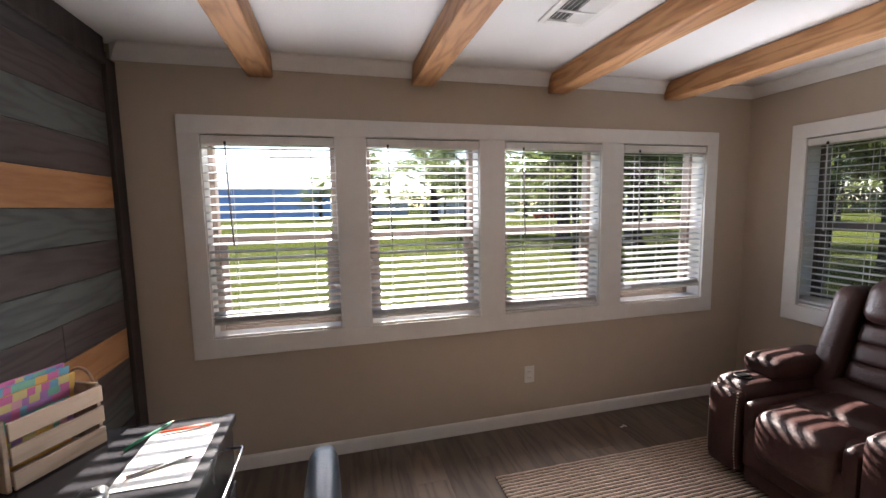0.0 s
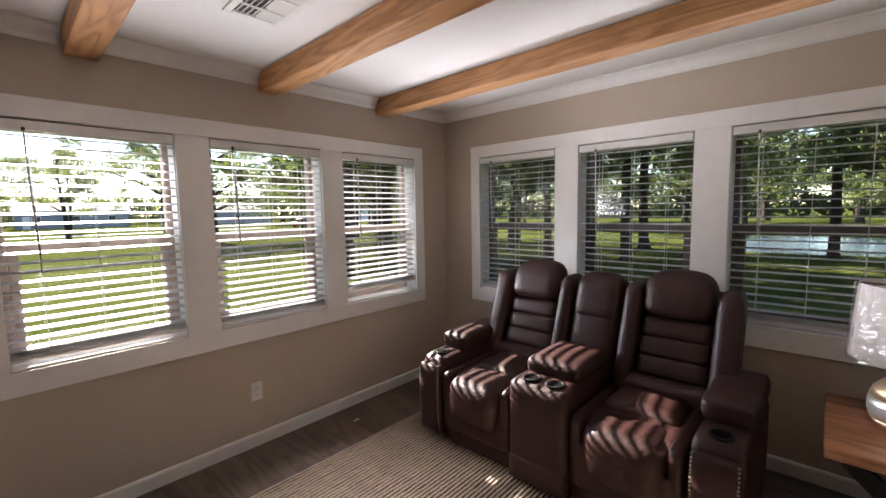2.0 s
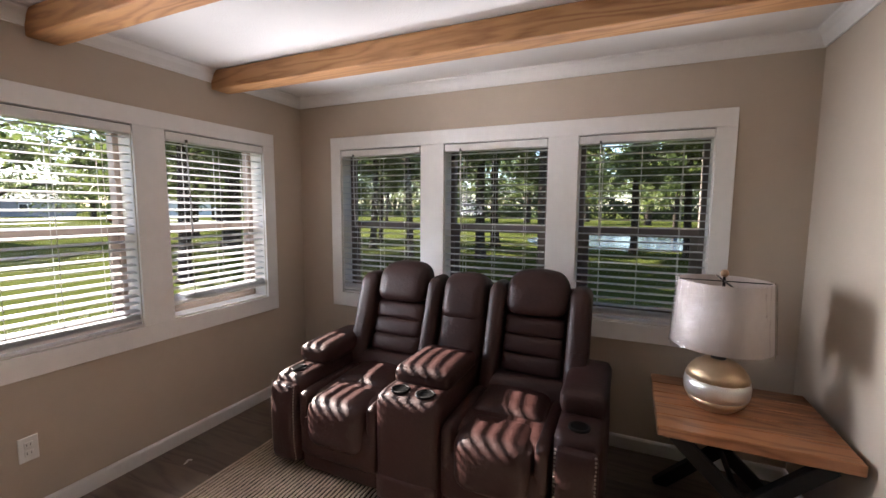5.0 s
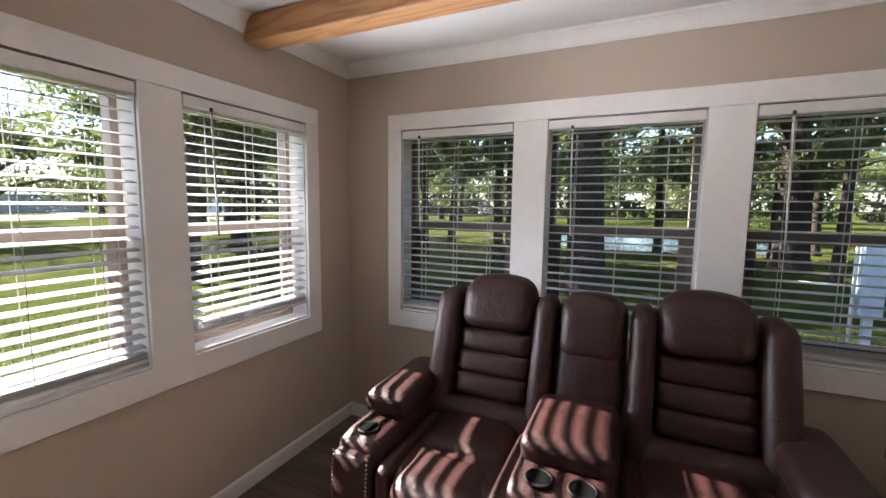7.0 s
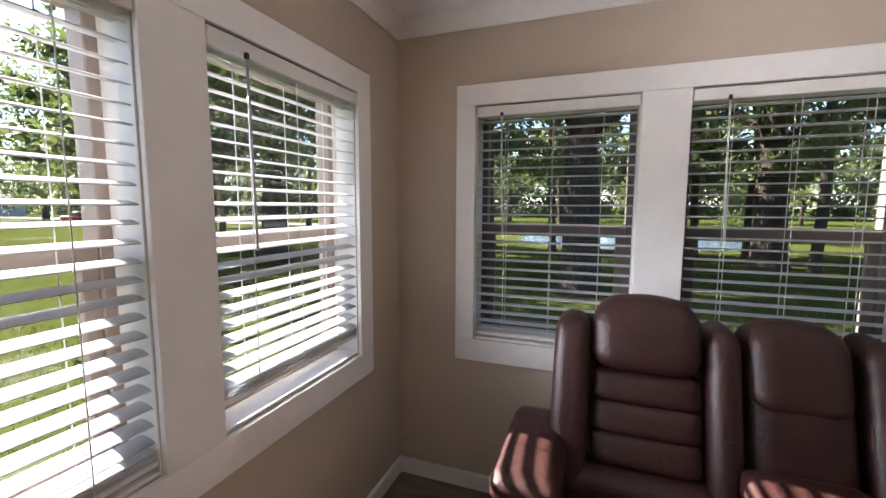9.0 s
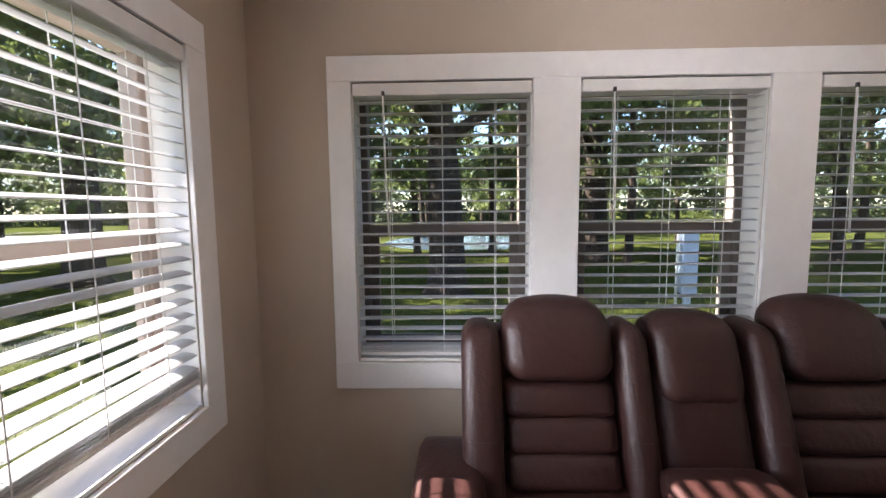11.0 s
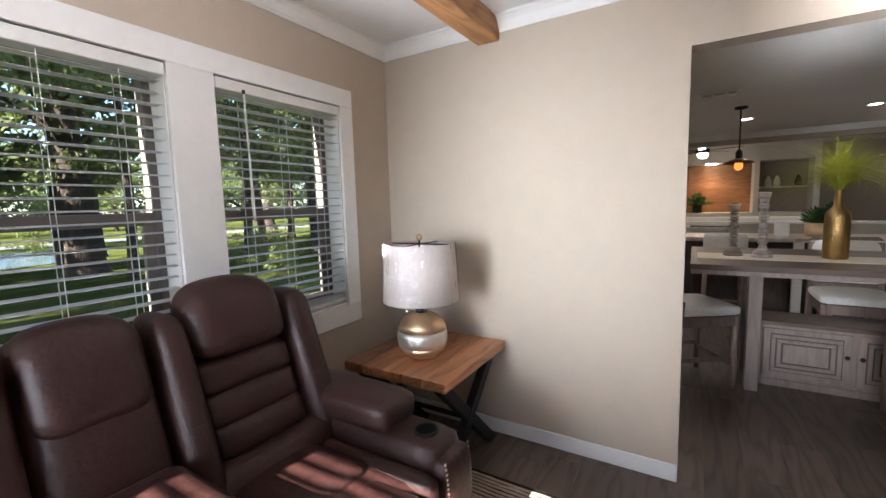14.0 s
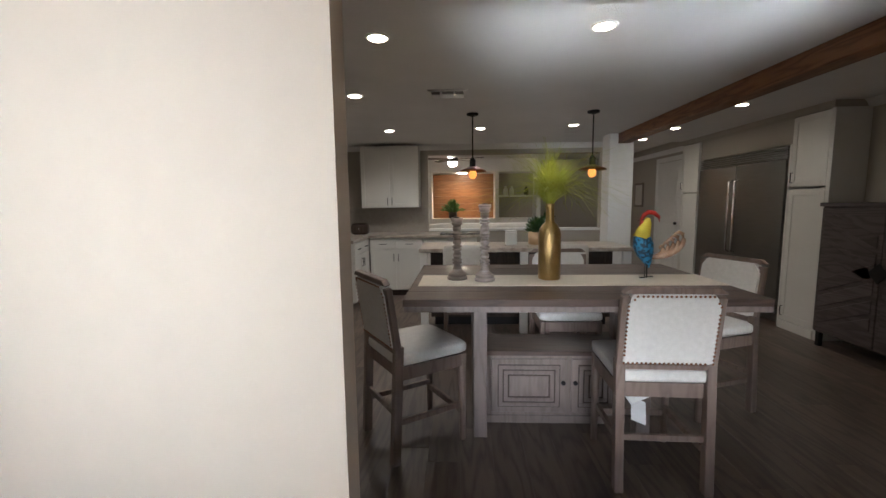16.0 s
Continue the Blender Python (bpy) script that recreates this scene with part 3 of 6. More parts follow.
# ---- loveseat ----
def loveseat():
    s = thing("loveseat", "brown leather power recliner loveseat with centre console", "sofa", at=(0, 0, 0))
    SH, ZB = 0.36, 0.50
    L = M_LEATHER
    part("base", cushion((-0.99, -0.90, 0.035), (-0.22, -2.22, 0.30), 0.03, n=6), L, s)
    for y in (-0.80, -2.30):
        for x in (-0.90, -0.30):
            part("foot", lathe([(0.022, 0), (0.026, 0.004), (0.026, 0.045)], (x, y, 0.0), 12), M_BLACK, s)
    for k, (y0, y1) in enumerate(((-0.685, -0.885), (-2.425, -2.225))):
        lo, hi = min(y0, y1), max(y0, y1)
        arm = part("armrest", cushion((-1.00, lo, 0.03), (-0.22, hi, 0.545), 0.045, 0.012, 1, n=8), L, s)
        part("arm_pad", cushion((-0.80, lo - 0.006, 0.53), (-0.27, hi + 0.006, 0.640), 0.040, 0.012, 2, n=8), L, arm)
        part("arm_front", cushion((-1.045, lo + 0.012, 0.06), (-0.95, hi - 0.012, 0.50), 0.03, 0.014, 0, n=8), L, arm)
        yc = (lo + hi) / 2
        part("cup_ring", lathe([(0.034, 0), (0.046, 0), (0.046, 0.008), (0.038, 0.010), (0.034, 0.004)], (-0.905, yc, 0.543), 24, caps=False), M_CUP, arm)
        part("cup_well", lathe([(0.036, 0.0), (0.036, 0.003)], (-0.905, yc, 0.5475), 20), M_HOLE, arm)
        for ye in (lo + 0.022, hi - 0.022):
            bm = bmesh.new()
            for i in range(26):
                z = 0.085 + i * 0.0165
                ball((-1.042 + 0.012 * abs(i / 12.5 - 1) ** 3, ye, z), 0.0058, 6, (0.6, 1, 1), bm)
            tagged(part("nailhead_row", bm, M_STUD, arm, "row of small nickel nailheads"), kind="stuff")
    for y0, y1 in ((-1.385, -0.885), (-2.225, -1.725)):
        seat = part("seat", cushion((-0.99, y0 + 0.004, 0.22), (-0.36, y1 - 0.004, 0.455), 0.05, 0.02, 2, n=10, side=1), L, s)
        part("seat_panel", cushion((-0.80, y0 + 0.07, 0.40), (-0.40, y1 - 0.07, 0.492), 0.045, 0.016, 2, n=8, side=1), L, seat)
        part("front_panel", cushion((-1.075, y0 + 0.07, 0.20), (-0.78, y1 - 0.07, 0.475), 0.08, 0.014, 0, n=10), L, seat)
        part("footrest", cushion((-1.03, y0 + 0.006, 0.12), (-0.94, y1 - 0.006, 0.36), 0.03, 0.012, 0, n=8), L, seat)
        for yy in (y0 + 0.035, y1 - 0.035):
            part("seat_bolster", cushion((-1.03, yy - 0.036, 0.26), (-0.50, yy + 0.036, 0.478), 0.034, 0.006, 2, n=8), L, seat)
        part("kick_panel", cushion((-1.005, y0 + 0.004, 0.03), (-0.95, y1 - 0.004, 0.13), 0.018, 0.004, 0, n=5), L, seat)
    con = part("console", cushion((-1.045, -1.722, 0.05), (-0.36, -1.388, 0.575), 0.035, 0.008, 0, n=8), L, s)
    part("console_lid", cushion((-0.885, -1.715, 0.555), (-0.46, -1.395, 0.655), 0.040, 0.012, 2, n=8), L, con)
    part("console_kick", cushion((-1.055, -1.715, 0.035), (-1.0, -1.395, 0.17), 0.015, 0.004, 0, n=5), L, con)
    for y in (-1.490, -1.625):
        part("cup_ring", lathe([(0.036, 0), (0.048, 0), (0.048, 0.009), (0.040, 0.011), (0.036, 0.004)], (-0.965, y, 0.574), 24, caps=False), M_CUP, con)
        part("cup_well", lathe([(0.038, 0.0), (0.038, 0.003)], (-0.965, y, 0.579), 20), M_HOLE, con)
    for a, b, o0, o1, i0, i1 in ((-1.325, -0.955, -0.955, -0.825, -1.425, -1.325), (-2.195, -1.835, -2.315, -2.195, -1.835, -1.735)):
        back = part("backrest", cushion((-0.42, min(o0, i0) + 0.02, 0.40), (-0.30, max(o1, i1) - 0.02, 1.00), 0.05, 0, 0, 8, SH, ZB), L, s)
        part("headrest", cushion((-0.535, a + 0.004, 0.855), (-0.35, b - 0.004, 1.078), 0.075, 0.035, 2, 10, SH, ZB, 1), L, back)
        for z0 in (0.745, 0.645, 0.545):
            part("lumbar_roll", cushion((-0.482, a + 0.010, z0), (-0.36, b - 0.010, z0 + 0.107), 0.030, 0.007, 0, 9, SH, ZB), L, back)
        part("lower_roll", cushion((-0.534, min(o0, i0) + 0.03, 0.41), (-0.36, max(o1, i1) - 0.03, 0.548), 0.05, 0.006, 0, 8, SH, ZB), L, back)
        for y0, y1, top in ((o0, o1, 1.018), (i0, i1, 1.022)):
            part("wing", cushion((-0.535, y0 + 0.001, 0.43), (-0.33, y1 - 0.001, top), 0.050, 0.010, 2, 14, SH, ZB, 1), L, back)
            zs, xs = 0.715, -0.535 + (0.715 - ZB) * SH
            part("wing_seam", tube([(xs + 0.030, y0 + 0.006, zs), (xs - 0.001, y0 + 0.032, zs - 0.004), (xs - 0.001, y1 - 0.032, zs - 0.004), (xs + 0.030, y1 - 0.006, zs)], 0.0022, 6), M_STITCH, back)
    mid = part("centre_back", cushion((-0.50, -1.725, 0.55), (-0.34, -1.428, 1.035), 0.06, 0.018, 0, 10, SH, ZB), L, s)
    part("centre_pad", cushion((-0.535, -1.715, 0.79), (-0.36, -1.438, 1.045), 0.065, 0.02, 2, 10, SH, ZB, 1), L, mid)
    return s


loveseat()

# ---- rug ----
def rug():
    r = thing("area_rug", "tan and brown ribbed jute area rug under the loveseat", "rug")
    x0, x1, y0, y1 = -2.24, -0.72, -2.92, -0.48
    part("backing", boxes(((x0, y0, 0.001), (x1, y1, 0.006))), M_RUGD, r, "dark brown sheet under the cords")
    rnd = random.Random(4)
    n = int((y1 - y0) / 0.0235)
    meshes = []
    for v in range(6):
        pts = []
        for i in range(39):
            pts.append((x0 + (x1 - x0) * i / 38, rnd.uniform(-0.0016, 0.0016), 0.009 + rnd.uniform(-0.001, 0.0012)))
        meshes.append(finish("cord", tube(pts, 0.0062, 6), M_RUG))
    for k in range(n):
        share("cord", meshes[rnd.randrange(6)], r, pose(0, y1 - 0.011 - k * 0.0235, 0))
    return r


rug()


# ---- end table and lamp ----
def end_table():
    t = thing("end_table", "rustic acacia end table with black X-shaped iron legs", "side table")
    x0, x1, y0, y1, z0, z1 = -0.805, -0.205, -3.285, -2.625, 0.528, 0.575
    n = 5
    for k in range(n):
        a = x0 + (x1 - x0) * k / n
        part("plank", boxes(((a + 0.0006, y0, z0), (a + (x1 - x0) / n - 0.0006, y1, z1)), bevel=0.004), M_ACACIA, t)
    for xx in (-0.735, -0.275):
        part("top_bar", boxes(((xx - 0.02, y0 + 0.06, z0 - 0.025), (xx + 0.02, y1 - 0.06, z0)), bevel=0.003), M_IRON, t)
        for d in (1, -1):
            a, b = Vector((xx, -2.955 + d * 0.25, z0 - 0.02)), Vector((xx, -2.955 - d * 0.27, 0.0))
            v = b - a
            bm = boxes(((-0.022, -0.03, -0.012), (0.022, 0.03, v.length + 0.012)), bevel=0.003)
            ang = math.degrees(math.atan2(v.y, v.z))
            leg = part("leg", bm, M_IRON, t, m=Matrix.Translation(a + Vector((0.003 * d, 0, 0))) @ pose(0, 0, 0, -ang, 0, 0))
    part("stretcher", tube([(-0.735, -2.955, 0.25), (-0.275, -2.955, 0.25)], 0.013, 8), M_IRON, t)
    return t


end_table()


def table_lamp():
    c = (-0.525, -2.87, 0.576)
    l = thing("table_lamp", "gold and silver ribbed lamp with plastic-wrapped ivory shade", "lamp", at=c)
    part("base", lathe([(0.060, 0), (0.072, 0.004), (0.105, 0.035), (0.122, 0.065)], seg=36, flute=0.012, flutes=18), M_GOLD, l, "ribbed champagne gold lower bowl")
    part("belly", lathe([(0.122, 0.065), (0.1285, 0.09), (0.1290, 0.12), (0.124, 0.145)], seg=36), M_SILVER, l, "shiny silver middle band")
    part("shoulder", lathe([(0.124, 0.145), (0.112, 0.178), (0.09, 0.205), (0.06, 0.224), (0.032, 0.232)], seg=36, flute=0.014, flutes=18), M_GOLD, l, "ribbed champagne gold shoulder")
    part("neck", lathe([(0.030, 0.232), (0.030, 0.25), (0.018, 0.254), (0.018, 0.30), (0.006, 0.302), (0.006, 0.60)], seg=16), M_IRON, l, "black metal neck and rod")
    sh = part("shade", lathe([(0.192, 0.295), (0.175, 0.582), (0.172, 0.582), (0.189, 0.295)], seg=48, caps=False), M_SHADE, l)
    bm = bmesh.new()
    rows = []
    for i in range(15):
        z = 0.285 + 0.302 * i / 14
        r = 0.1955 - 0.017 * i / 14
        ring = []
        for k in range(176):
            a = 2 * math.pi * k / 176
            w = noise.noise(Vector((math.cos(a) * 9, math.sin(a) * 9, z * 3.5))) * 0.008 + noise.noise(Vector((math.cos(a) * 26, math.sin(a) * 26, z * 7))) * 0.0034
            ring.append(bm.verts.new(((r + 0.003 + w) * math.cos(a), (r + 0.003 + w) * math.sin(a), z + (0.006 * math.sin(9 * a) if i == 0 else 0))))
        rows.append(ring)
    for p, q in zip(rows, rows[1:]):
        for k in range(176):
            bm.faces.new((p[k], p[(k + 1) % 176], q[(k + 1) % 176], q[k])).smooth = True
    w = part("plastic_wrap", bm, M_WRAP, sh, "crinkled clear plastic shipping wrap")
    w.visible_shadow = False
    part("tag", boxes(((-0.036, -0.004, 0.245), (-0.030, 0.030, 0.280)), bevel=0.001), M_BLACK, l, "small black switch plate at the neck")
    part("spider", boxes(((-0.172, -0.002, 0.577), (0.172, 0.002, 0.584)), ((-0.002, -0.172, 0.577), (0.002, 0.172, 0.581))), M_IRON, sh)
    part("finial", ball((0, 0, 0.614), 0.0165, 14, (1, 1, 1.05)), M_FINIAL, l, "small turned wooden ball finial")
    return l


table_lamp()


# ---- desk corner by the plank wall ----
def desk():
    d = thing("desk", "glossy black desk with chrome drawer pull", "desk", at=(0, 0, 0))
    x0, x1, y0, y1, zt = XE + 0.02, -3.42, -2.10, -0.885, 0.76
    part("desktop", boxes(((x0, y0, zt - 0.03), (x1, y1, zt)), bevel=0.003), M_BLKDESK, d)
    for a, b in ((y1 - 0.45, y1 - 0.02), (y0 + 0.02, y0 + 0.45)):
        p = part("pedestal", boxes(((x0 + 0.02, a, 0.02), (x1 - 0.025, b, zt - 0.03)), bevel=0.003), M_BLKDESK, d)
        for z0, z1 in ((0.53, 0.72), (0.30, 0.515), (0.04, 0.285)):
            dr = part("drawer_front", boxes(((x1 - 0.025, a + 0.008, z0), (x1 - 0.008, b - 0.008, z1)), bevel=0.002), M_BLKDESK, d)
            zc, e = z1 - 0.06, 0.17
            yc = (a + b) / 2
            part("drawer_pull", tube([(x1 - 0.010, yc + e, zc), (x1 + 0.026, yc + e, zc), (x1 + 0.032, yc + e - 0.008, zc), (x1 + 0.032, yc - e + 0.008, zc),
                                      (x1 + 0.026, yc - e, zc), (x1 - 0.010, yc - e, zc)], 0.0055, 8), M_CHROME, dr, "chrome bow pull")
    return d


desk()
solid("paper_sheet", boxes(((-3.655, -1.27, 0.7605), (-3.455, -0.955, 0.7625))), M_PAPER, "white sheet of paper on the black desk", "paper")


def pencil(name, a, b, colour, label):
    p = thing(name, label, "pencil", "pencils on the desk")
    m = material(name + "_paint", colour, 0.4, bump=0)
    a, b = Vector(a), Vector(b)
    tip = a + (b - a) * 0.9
    part("shaft", tube([a, tip], 0.0045, 6), m, p)
    part("tip", tube([tip, b], [0.0045, 0.001], 6), M_CRATE, p, "bare sharpened wooden tip")


pencil("pencil", (-3.70, -1.06, 0.767), (-3.615, -0.90, 0.767), (0.02, 0.22, 0.10), "green pencil lying on the desk by the paper")
pencil("pencil", (-3.48, -0.965, 0.769), (-3.64, -0.985, 0.769), (0.75, 0.10, 0.03), "red-orange pencil lying across the paper")
mz = thing("computer_mouse", "glossy black computer mouse on the desk", "mouse", at=(-3.655, -1.33, 0.7605), rz=20)
part("shell", cushion((-0.033, -0.056, 0), (0.033, 0.056, 0.036), 0.028, 0.004, 2, 8), M_BLACK, mz)
part("scroll_wheel", lathe([(0.008, -0.004), (0.008, 0.004)], (0, 0, 0), 12), M_CUP, mz, m=pose(0, 0.03, 0.033, 0, 90, 0))
pen = thing("ink_pen", "slim silver pen lying across the paper", "pen")
part("barrel", tube([(-3.63, -1.215, 0.767), (-3.50, -1.16, 0.767)], 0.0045, 8), M_CHROME, pen)
part("pen_tip", tube([(-3.50, -1.16, 0.767), (-3.475, -1.15, 0.766)], [0.0045, 0.001], 8), M_BLACK, pen)


def crate():
    c = thing("wooden_crate", "pale slatted wooden crate standing on the desk", "crate", at=(-3.915, -1.046, 0.7605), rz=-27)
    w, l, h = 0.085, 0.122, 0.20
    for sx in (-1, 1):
        for k in range(3):
            part("slat", boxes(((sx * w - 0.005, -l, 0.004 + k * 0.068), (sx * w + 0.005, l, 0.056 + k * 0.068)), bevel=0.002), M_CRATE, c)
    for sy in (-1, 1):
        part("end_panel", boxes(((-w + 0.006, sy * l - 0.012, 0), (w - 0.006, sy * l, h)), bevel=0.002), M_CRATE, c)
    part("bottom", boxes(((-w + 0.006, -l + 0.013, 0.003), (w - 0.006, l - 0.013, 0.012))), M_CRATE, c)
    hd = [(0.05 * math.cos(a), l + 0.004, h - 0.005 + 0.045 * math.sin(a)) for a in [math.pi * k / 10 for k in range(11)]]
    part("rope_handle", tube(hd, 0.005, 6), M_FINIAL, c, "brown rope handle")
    return c


crate()
COLS = [(0.75, 0.20, 0.45), (0.20, 0.50, 0.70), (0.90, 0.55, 0.15), (0.25, 0.60, 0.45), (0.80, 0.70, 0.30), (0.50, 0.25, 0.60), (0.85, 0.45, 0.55)]
PATCH = [material("print_colour", c, 0.55, bump=0) for c in COLS]


def folders():
    for i, (dx, lean, top) in enumerate(((-0.055, -14, 0.275), (-0.03, -12, 0.26), (-0.005, -10, 0.235))):
        b = thing("folder", "bright patchwork-patterned folder leaning in the crate", "folder", "folders in the crate",
                  (-3.925 + dx * 0.8, -1.05, 0.775), -27)
        rnd = random.Random(20 + i)
        bm = bmesh.new()
        box(bm, (-0.003, -0.098, 0.0), (0.003, 0.098, top), 0.001)
        part("cover", bm, PATCH[i], b, m=pose(0, 0, 0, 0, -lean, 0))
        bm = bmesh.new()
        rows = 9
        for r in range(rows):
            y = -0.098
            while y < 0.085:
                w = rnd.uniform(0.014, 0.038)
                z = 0.02 + r * (top - 0.02) / rows
                box(bm, (0.0032, y, z), (0.0042, min(y + w, 0.098), z + (top - 0.02) / rows - 0.0004), 0, 1, rnd.randrange(len(PATCH)))
                y += w
        part("printed_pattern", bm, PATCH, b, "patches of pink, blue, orange and green", m=pose(0, 0, 0, 0, -lean, 0))


folders()


def desk_chair():
    c = thing("desk_chair", "blue-black leather desk chair with chrome base", "office chair", at=(-3.045, -1.53, 0), rz=0)
    part("seat", cushion((-0.50, -0.24, 0.42), (-0.03, 0.24, 0.52), 0.045, 0.015, 2, 8), M_NAVY, c)
    bk = part("backrest", cushion((-0.088, -0.22, 0.50), (-0.005, 0.22, 0.70), 0.034, 0.01, 0, 10, 0.0), M_NAVY, c)
    part("upper_back", cushion((-0.088, -0.215, 0.695), (-0.012, 0.215, 0.84), 0.030, 0.008, 0, 10, 0.0), M_NAVY, bk)
    part("column", lathe([(0.03, 0.06), (0.03, 0.25), (0.022, 0.25), (0.022, 0.42)], (-0.26, 0, 0), 16), M_CHROME, c)
    for k in range(5):
        a = 2 * math.pi * k / 5 + 0.3
        e = Vector((-0.26 + 0.28 * math.cos(a), 0.28 * math.sin(a), 0.06))
        leg = part("leg", tube([(-0.26, 0, 0.09), e], [0.022, 0.014], 8), M_CHROME, c)
        part("caster", ball((e.x, e.y, 0.027), 0.027, 10), M_BLACK, leg)
    return c


desk_chair()
solid("paper_scrap", boxes(((-0.02, -0.006, 0), (0.02, 0.006, 0.002)), ((0.012, -0.022, 0.0005), (0.022, 0.004, 0.006))), M_PAPER,
      "small torn white paper scrap on the floor", "paper scrap").matrix_basis = pose(-1.22, -0.22, 0.001, 0, 0, 25)

# ---- dining area and kitchen shell ----
M_KWALL = material("greige_kitchen_paint", (0.44, 0.40, 0.35), 0.75, 0, (0.41, 0.37, 0.32), 1.5, bump=0.08, bump_scale=240, spec=0.3)
M_CAB = material("white_cabinet_paint", (0.74, 0.72, 0.68), 0.4, 0, (0.69, 0.67, 0.63), 3, bump=0.04, bump_scale=50)
M_COUNTER = material("pale_laminate_counter", (0.50, 0.44, 0.38), 0.3, 0, (0.30, 0.25, 0.21), 14, bump=0.02, amount=0.3)
M_STEEL = material("brushed_steel", (0.24, 0.235, 0.225), 0.33, 1.0, (0.20, 0.195, 0.185), 4, (1, 1, 30), bump=0.04)
M_DARKCAB = wood("espresso_cabinet", (0.055, 0.035, 0.027), (0.03, 0.019, 0.014), "z", 0.45)
M_TABLE = wood("weathered_table_top", (0.085, 0.052, 0.038), (0.045, 0.028, 0.021), "x", 0.42, 12, 0.1, 0.06)
M_GREYWOOD = wood("grey_washed_wood", (0.205, 0.162, 0.142), (0.155, 0.122, 0.106), "z", 0.5, 12, 0.08)
M_CHAIRW = wood("taupe_chair_wood", (0.20, 0.145, 0.118), (0.145, 0.10, 0.08), "z", 0.5, 12, 0.08)
M_LINEN = material("oatmeal_linen", (0.70, 0.67, 0.63), 0.9, 0, (0.62, 0.59, 0.55), 40, bump=0.4, bump_scale=420, spec=0.1, fine=0.05)
M_RUNNER = material("cream_runner_cloth", (0.68, 0.62, 0.53), 0.9, 0, (0.60, 0.54, 0.46), 30, bump=0.4, bump_scale=380, spec=0.1)
M_BRASS = material("hammered_brass", (0.46, 0.31, 0.13), 0.34, 1.0, (0.34, 0.22, 0.08), 18, bump=0.9, bump_scale=95, distance=0.004)
M_GRASS = leafy("yellow_green_grass_blade", (0.48, 0.48, 0.07), (0.30, 0.33, 0.04), 0.3)
M_GREEN = leafy("dark_green_leaf", (0.05, 0.12, 0.03), (0.03, 0.07, 0.02), 0.2)
M_WASHED = material("whitewashed_turned_wood", (0.52, 0.45, 0.40), 0.6, 0, (0.10, 0.065, 0.05), 5, (1, 1, 12), bump=0.2)
M_COPPER = material("aged_copper", (0.30, 0.13, 0.06), 0.35, 1.0, (0.18, 0.07, 0.03), 20, bump=0.1)
M_BULB = glowing("amber_bulb", (1.0, 0.30, 0.06), 0.14)
M_TV = wood("lit_niche_wood", (0.27, 0.13, 0.055), (0.18, 0.08, 0.03), "x", 0.5, 12, 0.15)
KX0, KX1, KY = -5.74, 0.0, -8.95
solid("wall_dining_east", boxes(((KX1, -13.0, -0.1), (KX1 + 0.15, YD2, 2.55))), M_KWALL, "greige kitchen side wall", "wall", "structure")
solid("wall_dining_west", boxes(((KX0 - 0.15, -13.0, -0.1), (KX0, YD2, 2.55)), ((KX0, YD2, -0.1), (-4.25, YD2 + 0.1, 2.55))), M_KWALL, "greige kitchen wall behind the refrigerator", "wall", "structure")
solid("wall_kitchen_back", boxes(((-1.44, KY - 0.12, 0), (KX1, KY, 2.55)), ((-4.32, KY - 0.12, 2.14), (-1.44, KY, 2.55)), ((-4.15, KY - 0.12, 0), (-1.44, KY, 0.93)),
                                 ((-4.32, KY - 0.12, 0), (-4.15, KY, 2.14))), M_KWALL, "greige kitchen back wall with a pass-through", "wall", "structure")
solid("wall_living_back", boxes(((KX0, -13.0, -0.1), (KX1, -12.85, 2.7))), M_KWALL, "greige living room end wall", "wall", "structure")
solid("ceiling_kitchen", boxes(((KX0, KY - 0.12, KCEIL), (KX1, YD2, KCEIL + 0.25))), M_CEIL, "textured white kitchen ceiling", "ceiling", "structure")
solid("ceiling_living", boxes(((KX0, -12.85, 2.42), (KX1, KY - 0.12, 2.55))), M_CEIL, "white living room ceiling", "ceiling", "structure")
profile_run("trim", CROWN, (KX1, KY, KCEIL), (-4.32, KY, KCEIL), (0, 1, 0), M_TRIM, LC)
profile_run("trim", CROWN, (KX0, YD2, KCEIL), (KX0, -12.8, KCEIL), (1, 0, 0), M_TRIM, LC)
solid("trim_pass", boxes(((-4.15, KY - 0.15, 0.93), (-1.44, KY + 0.02, 0.97)), bevel=0.004),
      M_TRIM, "white ledge of the pass-through", "trim", "structure")
profile_run("baseboard", BASE, (KX0, YD2, 0), (KX0, -6.36, 0), (1, 0, 0), M_TRIM, LB)
kb = new("kitchen_beam", finish("kitchen_beam", boxes(((-4.24, -8.1, KCEIL - 0.135), (-4.088, YD2, KCEIL - 0.002)), bevel=0.008), M_KBEAM))
tagged(kb, "brown stained wooden beam along the kitchen ceiling", "beam")
solid("column", boxes(((-4.30, -8.40, 0), (-3.98, -8.10, KCEIL)), bevel=0.004), M_TRIM, "white square column at the beam's end", "column", "structure")

for x, y in ((-1.52, -4.66), (-2.72, -4.60), (-1.08, -5.86), (-1.08, -7.55), (-2.21, -7.52), (-3.31, -7.42), (-4.67, -6.52), (-4.67, -7.77), (-4.67, -8.7)):
    can_light(x, y, KCEIL, 0.24 if x < -4 else 1.7 if x > -1.2 else 1.05, "kitchen ceiling lights")
for x, y in ((-1.9, -10.0), (-3.6, -10.0), (-1.9, -12.45), (-3.3, -12.45)):
    can_light(x, y, 2.42, 1.4, "living room ceiling lights")
vent((-1.865, -5.86, KCEIL), 0, 0.32, 0.26)


